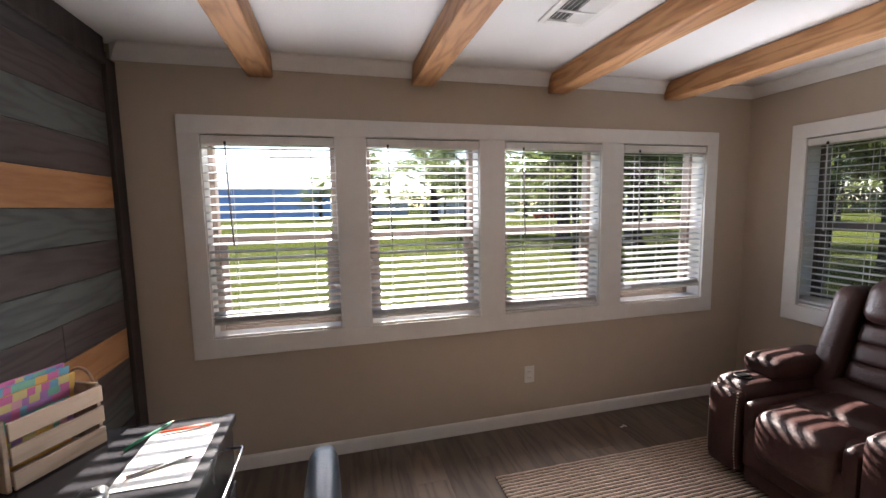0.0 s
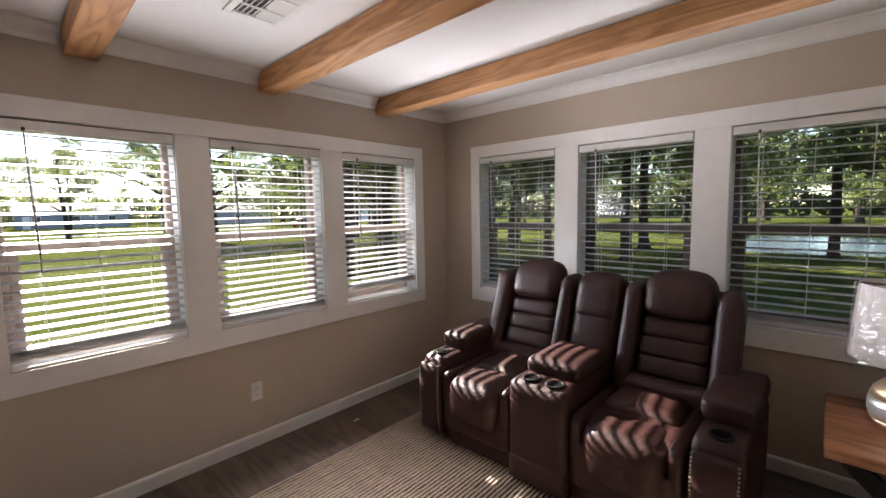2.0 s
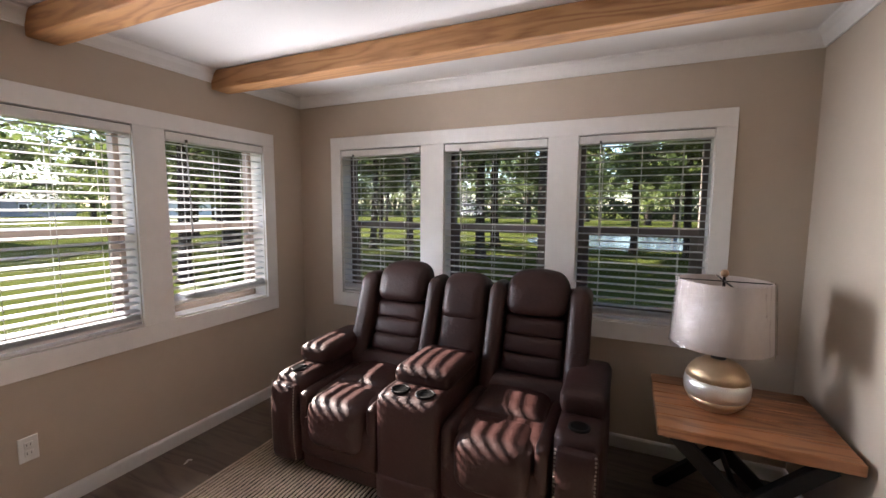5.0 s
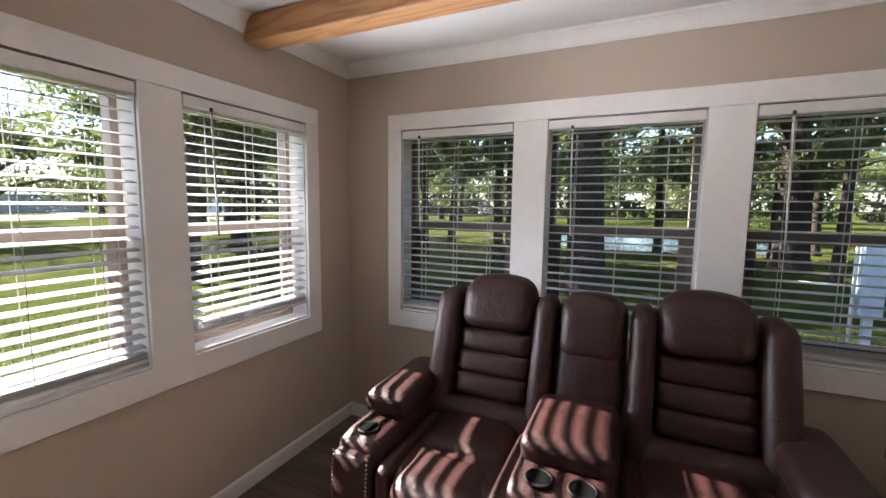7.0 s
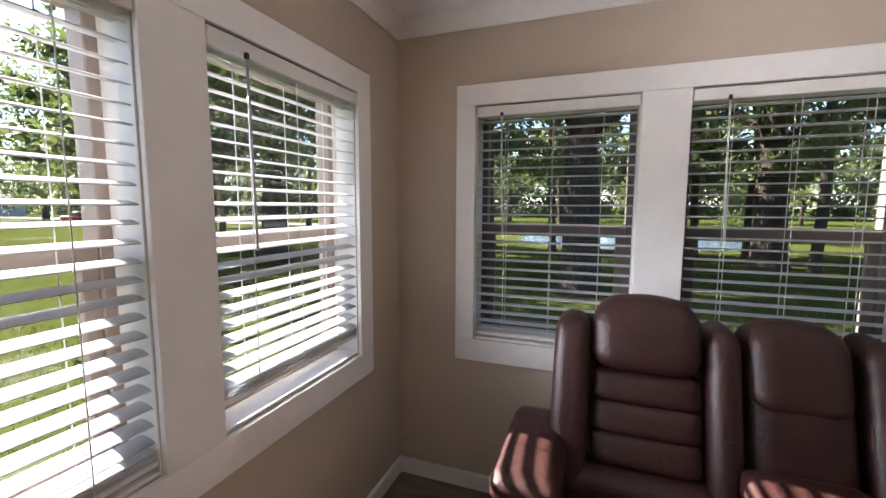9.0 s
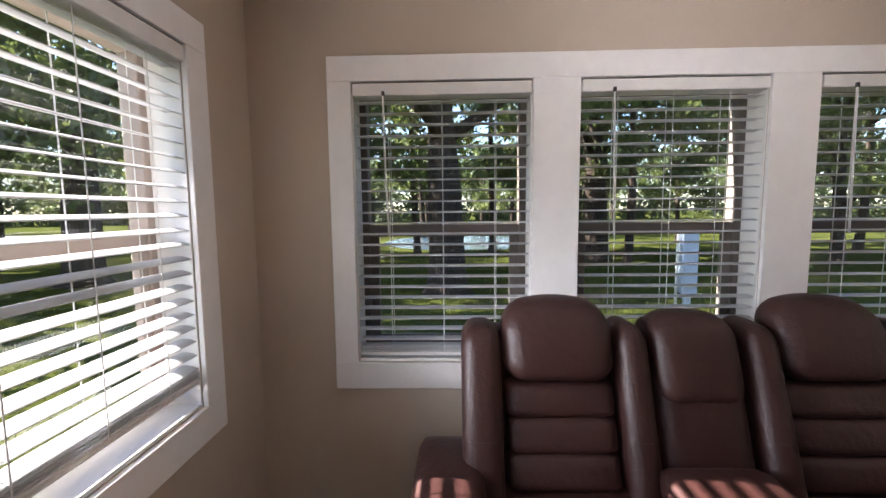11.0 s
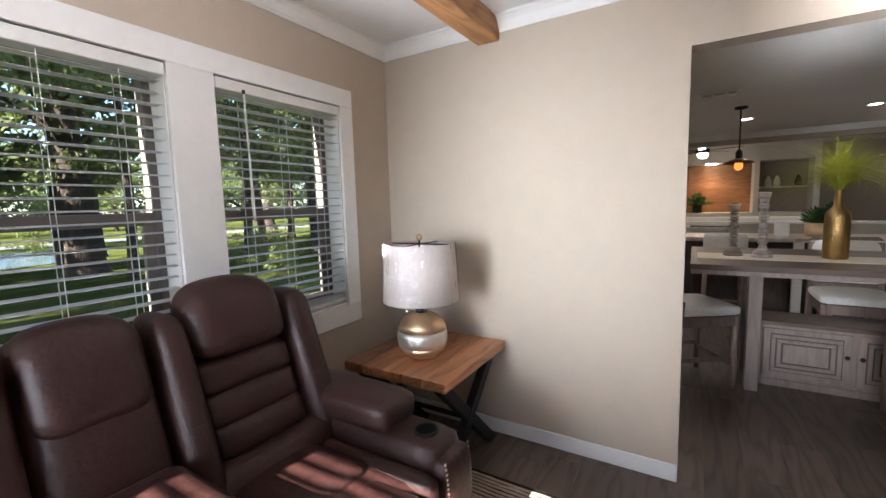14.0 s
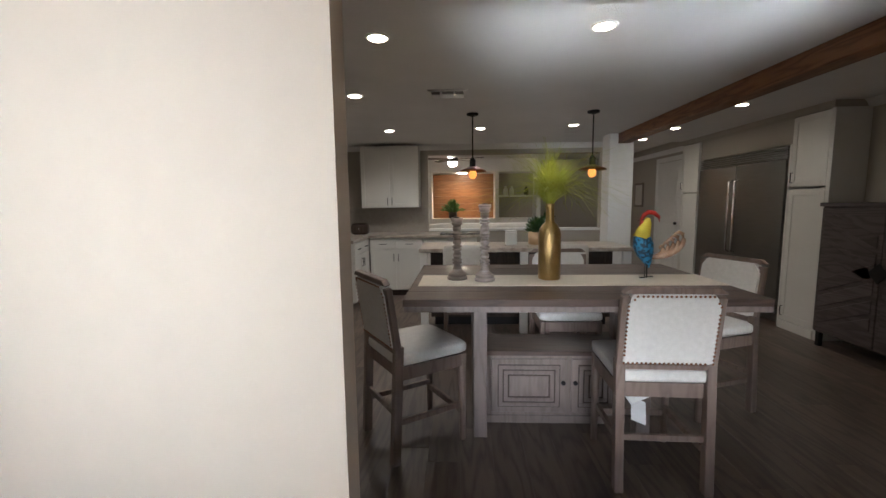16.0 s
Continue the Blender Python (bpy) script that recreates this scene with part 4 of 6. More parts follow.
def pendant(x, y):
    p = thing("pendant_light", "dark bronze pendant with copper shade and amber bulb", "pendant light", "pendants over the island", (x, y, KCEIL))
    part("canopy", lathe([(0.06, 0), (0.06, -0.018), (0.02, -0.03)], seg=20), M_IRON, p)
    part("stem", lathe([(0.007, -0.02), (0.007, -0.50)], seg=8), M_IRON, p)
    part("cap", lathe([(0.012, -0.44), (0.032, -0.47), (0.032, -0.53), (0.05, -0.545)], seg=16), M_IRON, p)
    part("shade", lathe([(0.04, -0.535), (0.135, -0.575), (0.140, -0.59), (0.135, -0.588), (0.04, -0.545)], seg=28, caps=False), M_COPPER, p)
    part("bulb", ball((0, 0, -0.615), 0.042, 14, (1, 1, 1.15)), M_BULB, p, "glowing amber glass bulb")
    return p


pendant(-2.09, -6.66)
pendant(-3.31, -6.66)


# ---- dining table and chairs ----
def dining_table():
    t = thing("dining_table", "counter-height weathered wood table with storage base", "dining table")
    x0, x1, y0, y1 = -3.40, -1.69, -5.32, -4.215
    n = 6
    for k in range(n):
        a = y0 + (y1 - y0) * k / n
        part("plank", boxes(((x0, a + 0.0006, 0.895), (x1, a + (y1 - y0) / n - 0.0006, 0.93)), bevel=0.002), M_TABLE, t)
    part("apron", boxes(((x0 + 0.004, y1 - 0.03, 0.868), (x1 - 0.004, y1 - 0.003, 0.8945)), ((x0 + 0.004, y0 + 0.003, 0.868), (x1 - 0.004, y0 + 0.03, 0.8945)),
                        ((x0 + 0.004, y0 + 0.03, 0.868), (x0 + 0.03, y1 - 0.03, 0.8945)), ((x1 - 0.03, y0 + 0.03, 0.868), (x1 - 0.004, y1 - 0.03, 0.8945))), M_GREYWOOD, t)
    for x in (-2.075, -3.015):
        for y in (-4.66, -5.06):
            part("leg", boxes(((x - 0.04, y - 0.04, 0), (x + 0.04, y + 0.04, 0.8945)), bevel=0.004), M_GREYWOOD, t)
    c = part("storage_base", boxes(((-2.975, -5.10, 0.05), (-2.115, -4.80, 0.44)), ((-2.98, -5.11, 0.0), (-2.11, -4.79, 0.05)), bevel=0.003), M_GREYWOOD, t)
    part("shelf_top", boxes(((-2.985, -5.12, 0.441), (-2.105, -4.78, 0.47)), bevel=0.003), M_TABLE, c)
    for a, b in ((-2.615, -2.15), (-2.94, -2.645)):
        d = part("door", boxes(((a, -4.80, 0.075), (b, -4.785, 0.42)), bevel=0.003), M_GREYWOOD, t)
        # dark sheet puts shade into the groove, since equal colours hid the panel
        part("panel_groove", boxes(((a + 0.040, -4.7855, 0.110), (b - 0.040, -4.7835, 0.385))), M_DARKCAB, d, "dark sheet painting the shade in the panel groove")
        for q in (0.046, 0.078):
            xa, xb, za, zb = a + q, b - q, 0.07 + q, 0.425 - q
            part("moulding", boxes(((xa, -4.7835, za), (xb, -4.776, za + 0.024)), ((xa, -4.7835, zb - 0.024), (xb, -4.776, zb)),
                                   ((xa, -4.7835, za + 0.024), (xa + 0.024, -4.776, zb - 0.024)), ((xb - 0.024, -4.7835, za + 0.024), (xb, -4.776, zb - 0.024)), bevel=0.003), M_GREYWOOD, d)
        part("raised_panel", boxes(((a + 0.112, -4.7835, 0.182), (b - 0.112, -4.778, 0.313)), bevel=0.003), M_GREYWOOD, d)
        kx = a + 0.022 if a > -2.63 else b - 0.022
        part("knob", ball((kx, -4.775, 0.27), 0.015, 10), M_IRON, d, "round dark metal knob")
    return t


dining_table()


def dining_chair(at, rz, label):
    c = thing("dining_chair", label, "chair", "chairs round the dining table", at, rz)
    w, z = 0.215, 0.528
    seat = part("seat", cushion((-w - 0.01, -0.23, z), (w + 0.01, 0.22, z + 0.075), 0.032, 0.014, 2, 7, side=1), M_LINEN, c, "padded oatmeal linen seat")
    part("seat_frame", boxes(((-w, -0.21, z - 0.07), (w, -0.185, z)), ((-w, 0.185, z - 0.07), (w, 0.21, z)), ((-w, -0.185, z - 0.07), (-w + 0.025, 0.185, z)), ((w - 0.025, -0.185, z - 0.07), (w, 0.185, z))), M_CHAIRW, c)
    for sx in (-1, 1):
        part("leg", tube([(sx * (w - 0.02), 0.19, z), (sx * (w - 0.02), 0.195, 0.0)], [0.026, 0.018], 8), M_CHAIRW, c)
        part("back_post", boxes(((-0.021, -0.024, 0), (0.021, 0.024, 0.645)), bevel=0.003), M_CHAIRW, c, m=pose(sx * (w - 0.01), -0.245, 0, -3, 0, 0))
        part("back_stile", boxes(((-0.021, -0.018, 0), (0.021, 0.018, 0.38)), bevel=0.004), M_CHAIRW, c, m=pose(sx * (w - 0.01), -0.212, 0.582, 8, 0, 0))
        part("side_stretcher", boxes(((sx * (w - 0.03) - 0.01, -0.22, 0.20), (sx * (w - 0.03) + 0.01, 0.19, 0.23))), M_CHAIRW, c)
    part("foot_rail", boxes(((-w + 0.02, 0.18, 0.16), (w - 0.02, 0.205, 0.195)), bevel=0.002), M_CHAIRW, c)
    part("back_stretcher", boxes(((-w + 0.02, -0.235, 0.25), (w - 0.02, -0.215, 0.28)), bevel=0.002), M_CHAIRW, c)
    part("lower_rail", boxes(((-w + 0.005, -0.016, 0.02), (w - 0.005, 0.014, 0.05)), bevel=0.004), M_CHAIRW, c, m=pose(0, -0.214, 0.582, 8, 0, 0))
    bm = boxes(((-w - 0.01, -0.02, 0.395), (w + 0.01, 0.016, 0.425)), bevel=0.004)
    for v in bm.verts:
        if v.co.z > 0.41 and abs(v.co.x) > w - 0.06:
            v.co.x *= 0.86
    back = part("back_rail", bm, M_CHAIRW, c, m=pose(0, -0.214, 0.582, 8, 0, 0))
    bm = bmesh.new()
    pts = [(-w + 0.008, 0.052), (w - 0.008, 0.052), (w - 0.008, 0.345), (w - 0.045, 0.395), (-w + 0.045, 0.395), (-w + 0.008, 0.345)]
    f0 = [bm.verts.new((x, -0.024, zz)) for x, zz in pts]
    f1 = [bm.verts.new((x, 0.028, zz)) for x, zz in pts]
    bm.faces.new(f0)
    bm.faces.new(f1[::-1])
    for i in range(6):
        bm.faces.new((f0[i], f0[(i + 1) % 6], f1[(i + 1) % 6], f1[i]))
    bmesh.ops.bevel(bm, geom=bm.edges[:], offset=0.008, segments=2, affect='EDGES')
    pan = part("back_panel", bm, M_LINEN, c, "padded oatmeal linen back", m=pose(0, -0.214, 0.582, 8, 0, 0))
    bm = bmesh.new()
    loop = pts + [pts[0]]
    for (xa, za), (xb, zb) in zip(loop, loop[1:]):
        d = math.hypot(xb - xa, zb - za)
        for i in range(int(d / 0.021)):
            f = i * 0.021 / d
            x, zz = xa + (xb - xa) * f, za + (zb - za) * f
            ball((x * 0.955, -0.026, 0.22 + (zz - 0.22) * 0.955), 0.006, 6, (1, 0.6, 1), bm)
    tagged(part("nailhead_trim", bm, M_COPPER, pan, "row of bronze nailheads"), kind="stuff")
    return c


dining_chair((-2.925, -4.425, 0), 178, "taupe wood counter chair, linen back towards the sunroom")
dining_chair((-1.70, -4.66, 0), 124, "taupe wood counter chair at the table's end")
dining_chair((-3.56, -5.08, 0), -70, "taupe wood counter chair at the far table end")
dining_chair((-2.75, -5.42, 0), 0, "taupe wood counter chair on the kitchen side")
pk = thing("paper_packet", "white instruction packet hanging under the chair seat", "paper packet", at=(-2.83, -4.30, 0.42), rz=20)
part("sheet", boxes(((-0.07, -0.004, -0.05), (0.07, 0.004, 0.05)), bevel=0.002), M_PAPER, pk, m=pose(0, 0, 0.03, 50, 12, 0))
part("booklet", boxes(((-0.05, -0.003, -0.06), (0.05, 0.003, 0.05)), bevel=0.001), M_PAPER, pk, m=pose(0.0, 0.02, -0.06, 30, -28, 0))

# ---- on the dining table ----
bm = boxes(((-3.40, -4.86, 0.9305), (-1.73, -4.53, 0.9335)), bevel=0.001)
solid("table_runner", bm, M_RUNNER, "cream cloth runner along the dining table", "table runner")


def candlestick(x, y, h, label):
    p = [(0.058, 0), (0.060, 0.012), (0.052, 0.022), (0.055, 0.030), (0.046, 0.042), (0.026, 0.055)]
    z = 0.055
    k = 0
    while z < h - 0.06:
        p += [(0.017, z + 0.006), (0.030, z + 0.010), (0.030, z + 0.018), (0.018, z + 0.022), (0.024, z + 0.032)] if k % 2 else [(0.026, z + 0.012), (0.017, z + 0.034), (0.029, z + 0.040), (0.029, z + 0.047)]
        z = p[-1][1]
        k += 1
    p += [(0.022, h - 0.05), (0.034, h - 0.036), (0.028, h - 0.028), (0.037, h - 0.012), (0.034, h), (0.018, h - 0.004)]
    c = thing("candlestick", label, "candlestick", "candlesticks on the table", (x, y, 0.934))
    part("turned_post", lathe(p, seg=20), M_WASHED, c)
    part("candle_cup", lathe([(0.017, h - 0.003), (0.017, h + 0.004), (0.010, h + 0.005)], seg=14), M_IRON, c)


candlestick(-1.945, -4.73, 0.365, "short whitewashed turned wooden candlestick")
candlestick(-2.105, -4.68, 0.44, "tall whitewashed turned wooden candlestick")
vz = thing("brass_vase", "tall hammered brass bottle vase on the runner", "vase", at=(-2.485, -4.73, 0.934))
part("body", lathe([(0.058, 0), (0.064, 0.006), (0.064, 0.26), (0.060, 0.29), (0.045, 0.315), (0.026, 0.335), (0.022, 0.42), (0.027, 0.44), (0.022, 0.44), (0.018, 0.40)], seg=32), M_BRASS, vz)


def grass_bunch(name, at, n, length, spread, label, mat, width=0.004, droop=1.0, seed=1):
    rnd = random.Random(seed)
    bm = bmesh.new()
    for i in range(n):
        a, ln = rnd.uniform(0, 2 * math.pi), length * rnd.uniform(0.55, 1.05)
        out = spread * rnd.uniform(0.02, 0.92)
        w = width * rnd.uniform(0.6, 1.3)
        side = Vector((-math.sin(a), math.cos(a), 0)) * w
        bend, sag = rnd.uniform(-0.9, 0.9), droop * rnd.uniform(0.25, 1.15)
        prev = None
        for k in range(6):
            f = k / 5
            r = out * (0.25 * f + 1.0 * f ** 1.9)
            z = ln * (f * 1.25 - sag * 0.55 * f ** 2.6 * (0.4 + out / max(spread, 0.01)))
            a2 = a + bend * f * f
            c = Vector((r * math.cos(a2), r * math.sin(a2), z))
            q = side * (1 - f * 0.85)
            cur = (bm.verts.new(c - q), bm.verts.new(c + q))
            if prev:
                bm.faces.new((prev[0], prev[1], cur[1], cur[0]))
            prev = cur
    t = thing(name, label, "dried grass" if droop > 0.5 else "plant", at=at)
    tagged(part("blade_spray", bm, mat, t), kind="stuff")
    return t


grass_bunch("grass_bouquet", (-2.485, -4.73, 1.345), 900, 0.36, 0.46, "airy yellow-green grass stems in the brass vase", M_GRASS, 0.0034, 2.0, 3)


def rooster():
    """A painted metal bird figurine, as one plain mesh."""
    mats = [material("blue_dot_paint", (0.05, 0.30, 0.55), 0.4, 0, (0.01, 0.05, 0.09), 55, bump=0, amount=0.12), material("yellow_paint", (0.75, 0.60, 0.06), 0.4, bump=0),
            material("red_paint", (0.50, 0.03, 0.02), 0.4, bump=0), material("tan_paint", (0.45, 0.24, 0.13), 0.45, 0, (0.62, 0.45, 0.32), 30, bump=0), M_IRON]
    bm = bmesh.new()

    def put(fn, k):
        before = len(bm.faces)
        fn()
        bm.faces.ensure_lookup_table()
        for f in bm.faces[before:]:
            f.material_index = k
    put(lambda: tube([(0.005, 0, 0.06), (0.012, 0, 0.09), (0.028, 0, 0.14), (0.042, 0, 0.195), (0.050, 0, 0.24), (0.048, 0, 0.275)],
                     [0.006, 0.022, 0.046, 0.056, 0.046, 0.028], 16, bm), 0)
    put(lambda: tube([(0.052, 0, 0.235), (0.040, 0, 0.28), (0.024, 0, 0.325), (0.02, 0, 0.352)], [0.049, 0.038, 0.026, 0.012], 14, bm), 1)
    put(lambda: tube([(0.062, 0, 0.335), (0.045, 0, 0.365), (0.02, 0, 0.384), (-0.015, 0, 0.378), (-0.042, 0, 0.355), (-0.046, 0, 0.325)], [0.006, 0.013, 0.014, 0.013, 0.010, 0.004], 8, bm), 2)
    put(lambda: tube([(0.050, 0, 0.335), (0.064, 0, 0.30)], [0.012, 0.005], 8, bm), 2)
    put(lambda: tube([(0.045, 0, 0.345), (0.075, 0, 0.335)], [0.008, 0.001], 8, bm), 4)
    for k in range(5):
        reach, top = 0.080 + 0.028 * k, 0.105 + 0.020 * k
        pts = [Vector((-0.01 - reach * math.sin(min(q * 0.30, 2.3)) * (1 - 0.02 * q), 0.006 * (k - 2), 0.12 + (top - 0.03) * (1 - math.cos(min(q * 0.30, 2.0))) * 0.72 - (0.010 * (q - 6) if q > 6 else 0))) for q in range(10)]
        put(lambda: tube(pts, [0.010, 0.013, 0.014, 0.014, 0.014, 0.013, 0.012, 0.010, 0.007, 0.002], 8, bm), 3)
    put(lambda: tube([(0.02, 0.012, 0.10), (0.02, 0.014, 0.004), (0.06, 0.014, 0.003)], 0.004, 6, bm), 4)
    put(lambda: tube([(0.02, -0.012, 0.10), (0.02, -0.014, 0.004), (-0.03, -0.02, 0.003)], 0.004, 6, bm), 4)
    r = solid("rooster_figurine", bm, mats, "painted metal rooster figurine with blue spots", "figurine")
    r.matrix_basis = pose(-3.07, -4.75, 0.934, 0, 0, 0)


rooster()


# ---- kitchen furniture ----
def cabinet(name, at, rz, w, d, z0, z1, doors, label, mat, drawers=False, group="white kitchen cabinets"):
    c = thing(name, label, "cabinet", group, at, rz)
    part("body", boxes(((-w / 2, -d, z0), (w / 2, -0.02, z1))), mat, c)
    dw = w / doors
    for k in range(doors):
        x0 = -w / 2 + k * dw + 0.004
        x1 = x0 + dw - 0.008
        zt = z1 - 0.17 if drawers else z1 - 0.01
        dr = part("door", boxes(((x0, -0.02, z0 + 0.01), (x1, -0.008, zt)), bevel=0.0015), mat, c)
        for a, b in ((x0, x0 + 0.055), (x1 - 0.055, x1)):
            part("stile", boxes(((a, -0.008, z0 + 0.01), (b, 0.0, zt)), bevel=0.0015), mat, dr)
        for a, b in ((z0 + 0.01, z0 + 0.065), (zt - 0.055, zt)):
            part("rail", boxes(((x0 + 0.055, -0.008, a), (x1 - 0.055, 0.0, b)), bevel=0.0015), mat, dr)
        hx = x1 - 0.03 if k % 2 == 0 else x0 + 0.03
        hz = zt - 0.12 if drawers else z0 + 0.10
        part("handle", tube([(hx, 0.0, hz - 0.05), (hx, 0.022, hz - 0.05), (hx, 0.022, hz + 0.05), (hx, 0, hz + 0.05)], 0.005, 6), M_IRON, dr, "dark bar handle")
        if drawers:
            df = part("drawer", boxes(((x0, -0.02, zt + 0.01), (x1, 0.0, z1 - 0.01)), bevel=0.002), mat, c)
            part("handle", tube([((x0 + x1) / 2 - 0.05, 0, zt + 0.08), ((x0 + x1) / 2 - 0.05, 0.022, zt + 0.08), ((x0 + x1) / 2 + 0.05, 0.022, zt + 0.08), ((x0 + x1) / 2 + 0.05, 0, zt + 0.08)], 0.005, 6), M_IRON, df, "dark bar handle")
    return c


cabinet("upper_cabinet", (-0.88, -8.60, 0), 0, 0.88, 0.34, 1.32, 2.245, 2, "white shaker wall cabinet with two doors", M_CAB)
cabinet("base_cabinet", (-1.00, -8.33, 0), 0, 0.78, 0.60, 0.10, 0.88, 2, "white shaker base cabinet with drawers", M_CAB, True)
cabinet("base_cabinet", (-1.80, -8.33, 0), 0, 0.78, 0.60, 0.10, 0.88, 2, "white shaker base cabinet beside the range", M_CAB, True)
cabinet("base_cabinet", (-0.60, -7.90, 0), 90, 0.80, 0.58, 0.10, 0.88, 2, "white shaker base cabinet in the corner", M_CAB, True)
solid("trim_toe_kick", boxes(((-2.2, -8.90, 0), (-0.02, -8.42, 0.10))), M_DARKCAB, "dark toe kick under the cabinets", "trim", "structure")
wt = thing("worktop", "pale speckled laminate worktop along the back wall", "worktop")
part("slab", boxes(((-2.22, -8.94, 0.881), (-0.02, -8.30, 0.92)), ((-0.60, -8.30, 0.881), (-0.02, -7.45, 0.92)), bevel=0.004), M_COUNTER, wt)
part("backsplash", boxes(((-1.43, -8.945, 0.921), (-0.02, -8.93, 1.31))), material("grey_backsplash", (0.40, 0.37, 0.33), 0.4, 0, (0.34, 0.31, 0.27), 20), wt)
bx = thing("bread_box", "dark wooden bread box on the worktop", "bread box", at=(-0.42, -8.55, 0.9205))
part("body", cushion((-0.13, -0.10, 0), (0.13, 0.10, 0.17), 0.05, 0, 0, 5), M_DARKCAB, bx)
part("knob", ball((0, 0.105, 0.09), 0.012, 8), M_CHROME, bx)


def island():
    i = thing("kitchen_island", "dark wood kitchen island with pale laminate top", "kitchen island")
    x0, x1, y0, y1 = -3.72, -1.52, -7.20, -6.62
    part("body", boxes(((x0 + 0.10, y0, 0.10), (x1 - 0.10, y1 - 0.25, 0.87))), M_DARKCAB, i)
    part("toe_kick", boxes(((x0 + 0.14, y0 + 0.05, 0), (x1 - 0.14, y1 - 0.30, 0.10))), M_BLACK, i)
    for k in range(4):
        a = x0 + 0.10 + (x1 - x0 - 0.20) * k / 4
        b = a + (x1 - x0 - 0.20) / 4
        part("panel", boxes(((a + 0.02, y1 - 0.25, 0.14), (b - 0.02, y1 - 0.235, 0.84)), ((a + 0.08, y1 - 0.235, 0.20), (b - 0.08, y1 - 0.228, 0.78)), bevel=0.003), M_DARKCAB, i)
    part("worktop", boxes(((x0, y0 - 0.05, 0.871), (x1, y1 + 0.06, 0.912)), bevel=0.006, seg=2), M_COUNTER, i)
    for x in (x0 + 0.05, x1 - 0.05, (x0 + x1) / 2):
        part("corner_post", boxes(((x - 0.04, y1 - 0.02, 0), (x + 0.04, y1 + 0.04, 0.87)), bevel=0.004), M_TRIM, i, "white square post under the overhang")
    return i


island()


def stool(x, y, rz):
    s = thing("bar_stool", "grey linen bar stool with nailhead back at the island", "stool", "stools at the island", (x, y, 0), rz)
    part("seat", cushion((-0.2, -0.2, 0.58), (0.2, 0.2, 0.66), 0.03, 0.012, 2, 6), M_LINEN, s)
    part("backrest", cushion((-0.19, 0.15, 0.66), (0.19, 0.21, 0.985), 0.05, 0.0, 0, 7), M_LINEN, s)
    for a in (-1, 1):
        for b in (-1, 1):
            part("leg", tube([(a * 0.16, b * 0.16, 0.59), (a * 0.18, b * 0.18, 0)], [0.022, 0.016], 8), M_CHAIRW, s)
    part("foot_rail", boxes(((-0.17, -0.18, 0.2), (0.17, -0.16, 0.225))), M_CHAIRW, s)


stool(-2.98, -6.42, 0)
stool(-1.98, -6.42, 0)
bxx = thing("white_canister", "small square white canister on the island", "canister", at=(-2.52, -6.92, 0.9125))
part("body", boxes(((-0.06, -0.06, 0), (0.06, 0.06, 0.14)), bevel=0.008, seg=2), M_PLASTIC, bxx)
part("lid", boxes(((-0.058, -0.058, 0.141), (0.058, 0.058, 0.16)), bevel=0.006), M_PAPER, bxx)


def potted(at, r, h, n, label, pot_mat, seed, length):
    p = thing("potted_plant", label, "plant", "potted plants", at)
    part("pot", lathe([(r * 0.8, 0), (r, 0.01), (r, h), (r * 0.92, h), (r * 0.92, h - 0.02)], seg=24), pot_mat, p)
    rnd = random.Random(seed)
    bm = bmesh.new()
    for i in range(n):
        a, el = rnd.uniform(0, 2 * math.pi), rnd.uniform(0.2, 1.5)
        d = Vector((math.cos(a) * math.cos(el), math.sin(a) * math.cos(el), math.sin(el)))
        c = Vector((0, 0, h - 0.01)) + d * length * rnd.uniform(0.2, 1.0)
        u = d.cross(Vector((rnd.uniform(-1, 1), rnd.uniform(-1, 1), rnd.uniform(-1, 1)))).normalized() * length * 0.09
        t = d * length * 0.28
        bm.faces.new([bm.verts.new(c - t), bm.verts.new(c + u), bm.verts.new(c + t), bm.verts.new(c - u)])
    part("leaves", bm, M_GREEN, p)


potted((-2.83, -6.95, 0.9125), 0.115, 0.14, 260, "bushy green plant in a brushed gold bowl", M_GOLD, 5, 0.16)
potted((-1.75, -12.55, 1.0), 0.10, 0.16, 160, "dark green plant on the lit shelf", M_BLACK, 6, 0.28)
potted((-3.35, -8.98, 0.9705), 0.09, 0.13, 160, "small green plant in a white pot on the ledge", M_PLASTIC, 7, 0.13)


# refrigerator wall
def fridge():
    f = thing("refrigerator", "stainless steel built-in twin refrigerator with long handles", "refrigerator", at=(-5.43, 0, 0))
    y0, y1 = -8.52, -6.90
    part("body", boxes(((-0.30, y0, 0.02), (-0.03, y1, 1.945))), M_STEEL, f)
    for a, b in ((y0 + 0.01, -7.715), (-7.705, y1 - 0.01)):
        d = part("door", boxes(((-0.03, a, 0.12), (0.02, b, 1.80)), bevel=0.006, seg=2), M_STEEL, f)
        hy = b - 0.05 if b < -7.71 else a + 0.05
        part("handle", tube([(0.02, hy, 0.72), (0.065, hy, 0.74), (0.065, hy, 1.60), (0.02, hy, 1.62)], 0.013, 8), M_CHROME, d, "long bright bar handle")
    for k in range(5):
        part("grille_slat", boxes(((-0.028, y0 + 0.01, 1.815 + k * 0.025), (0.012, y1 - 0.01, 1.832 + k * 0.025)), bevel=0.002), M_STEEL, f)
    return f


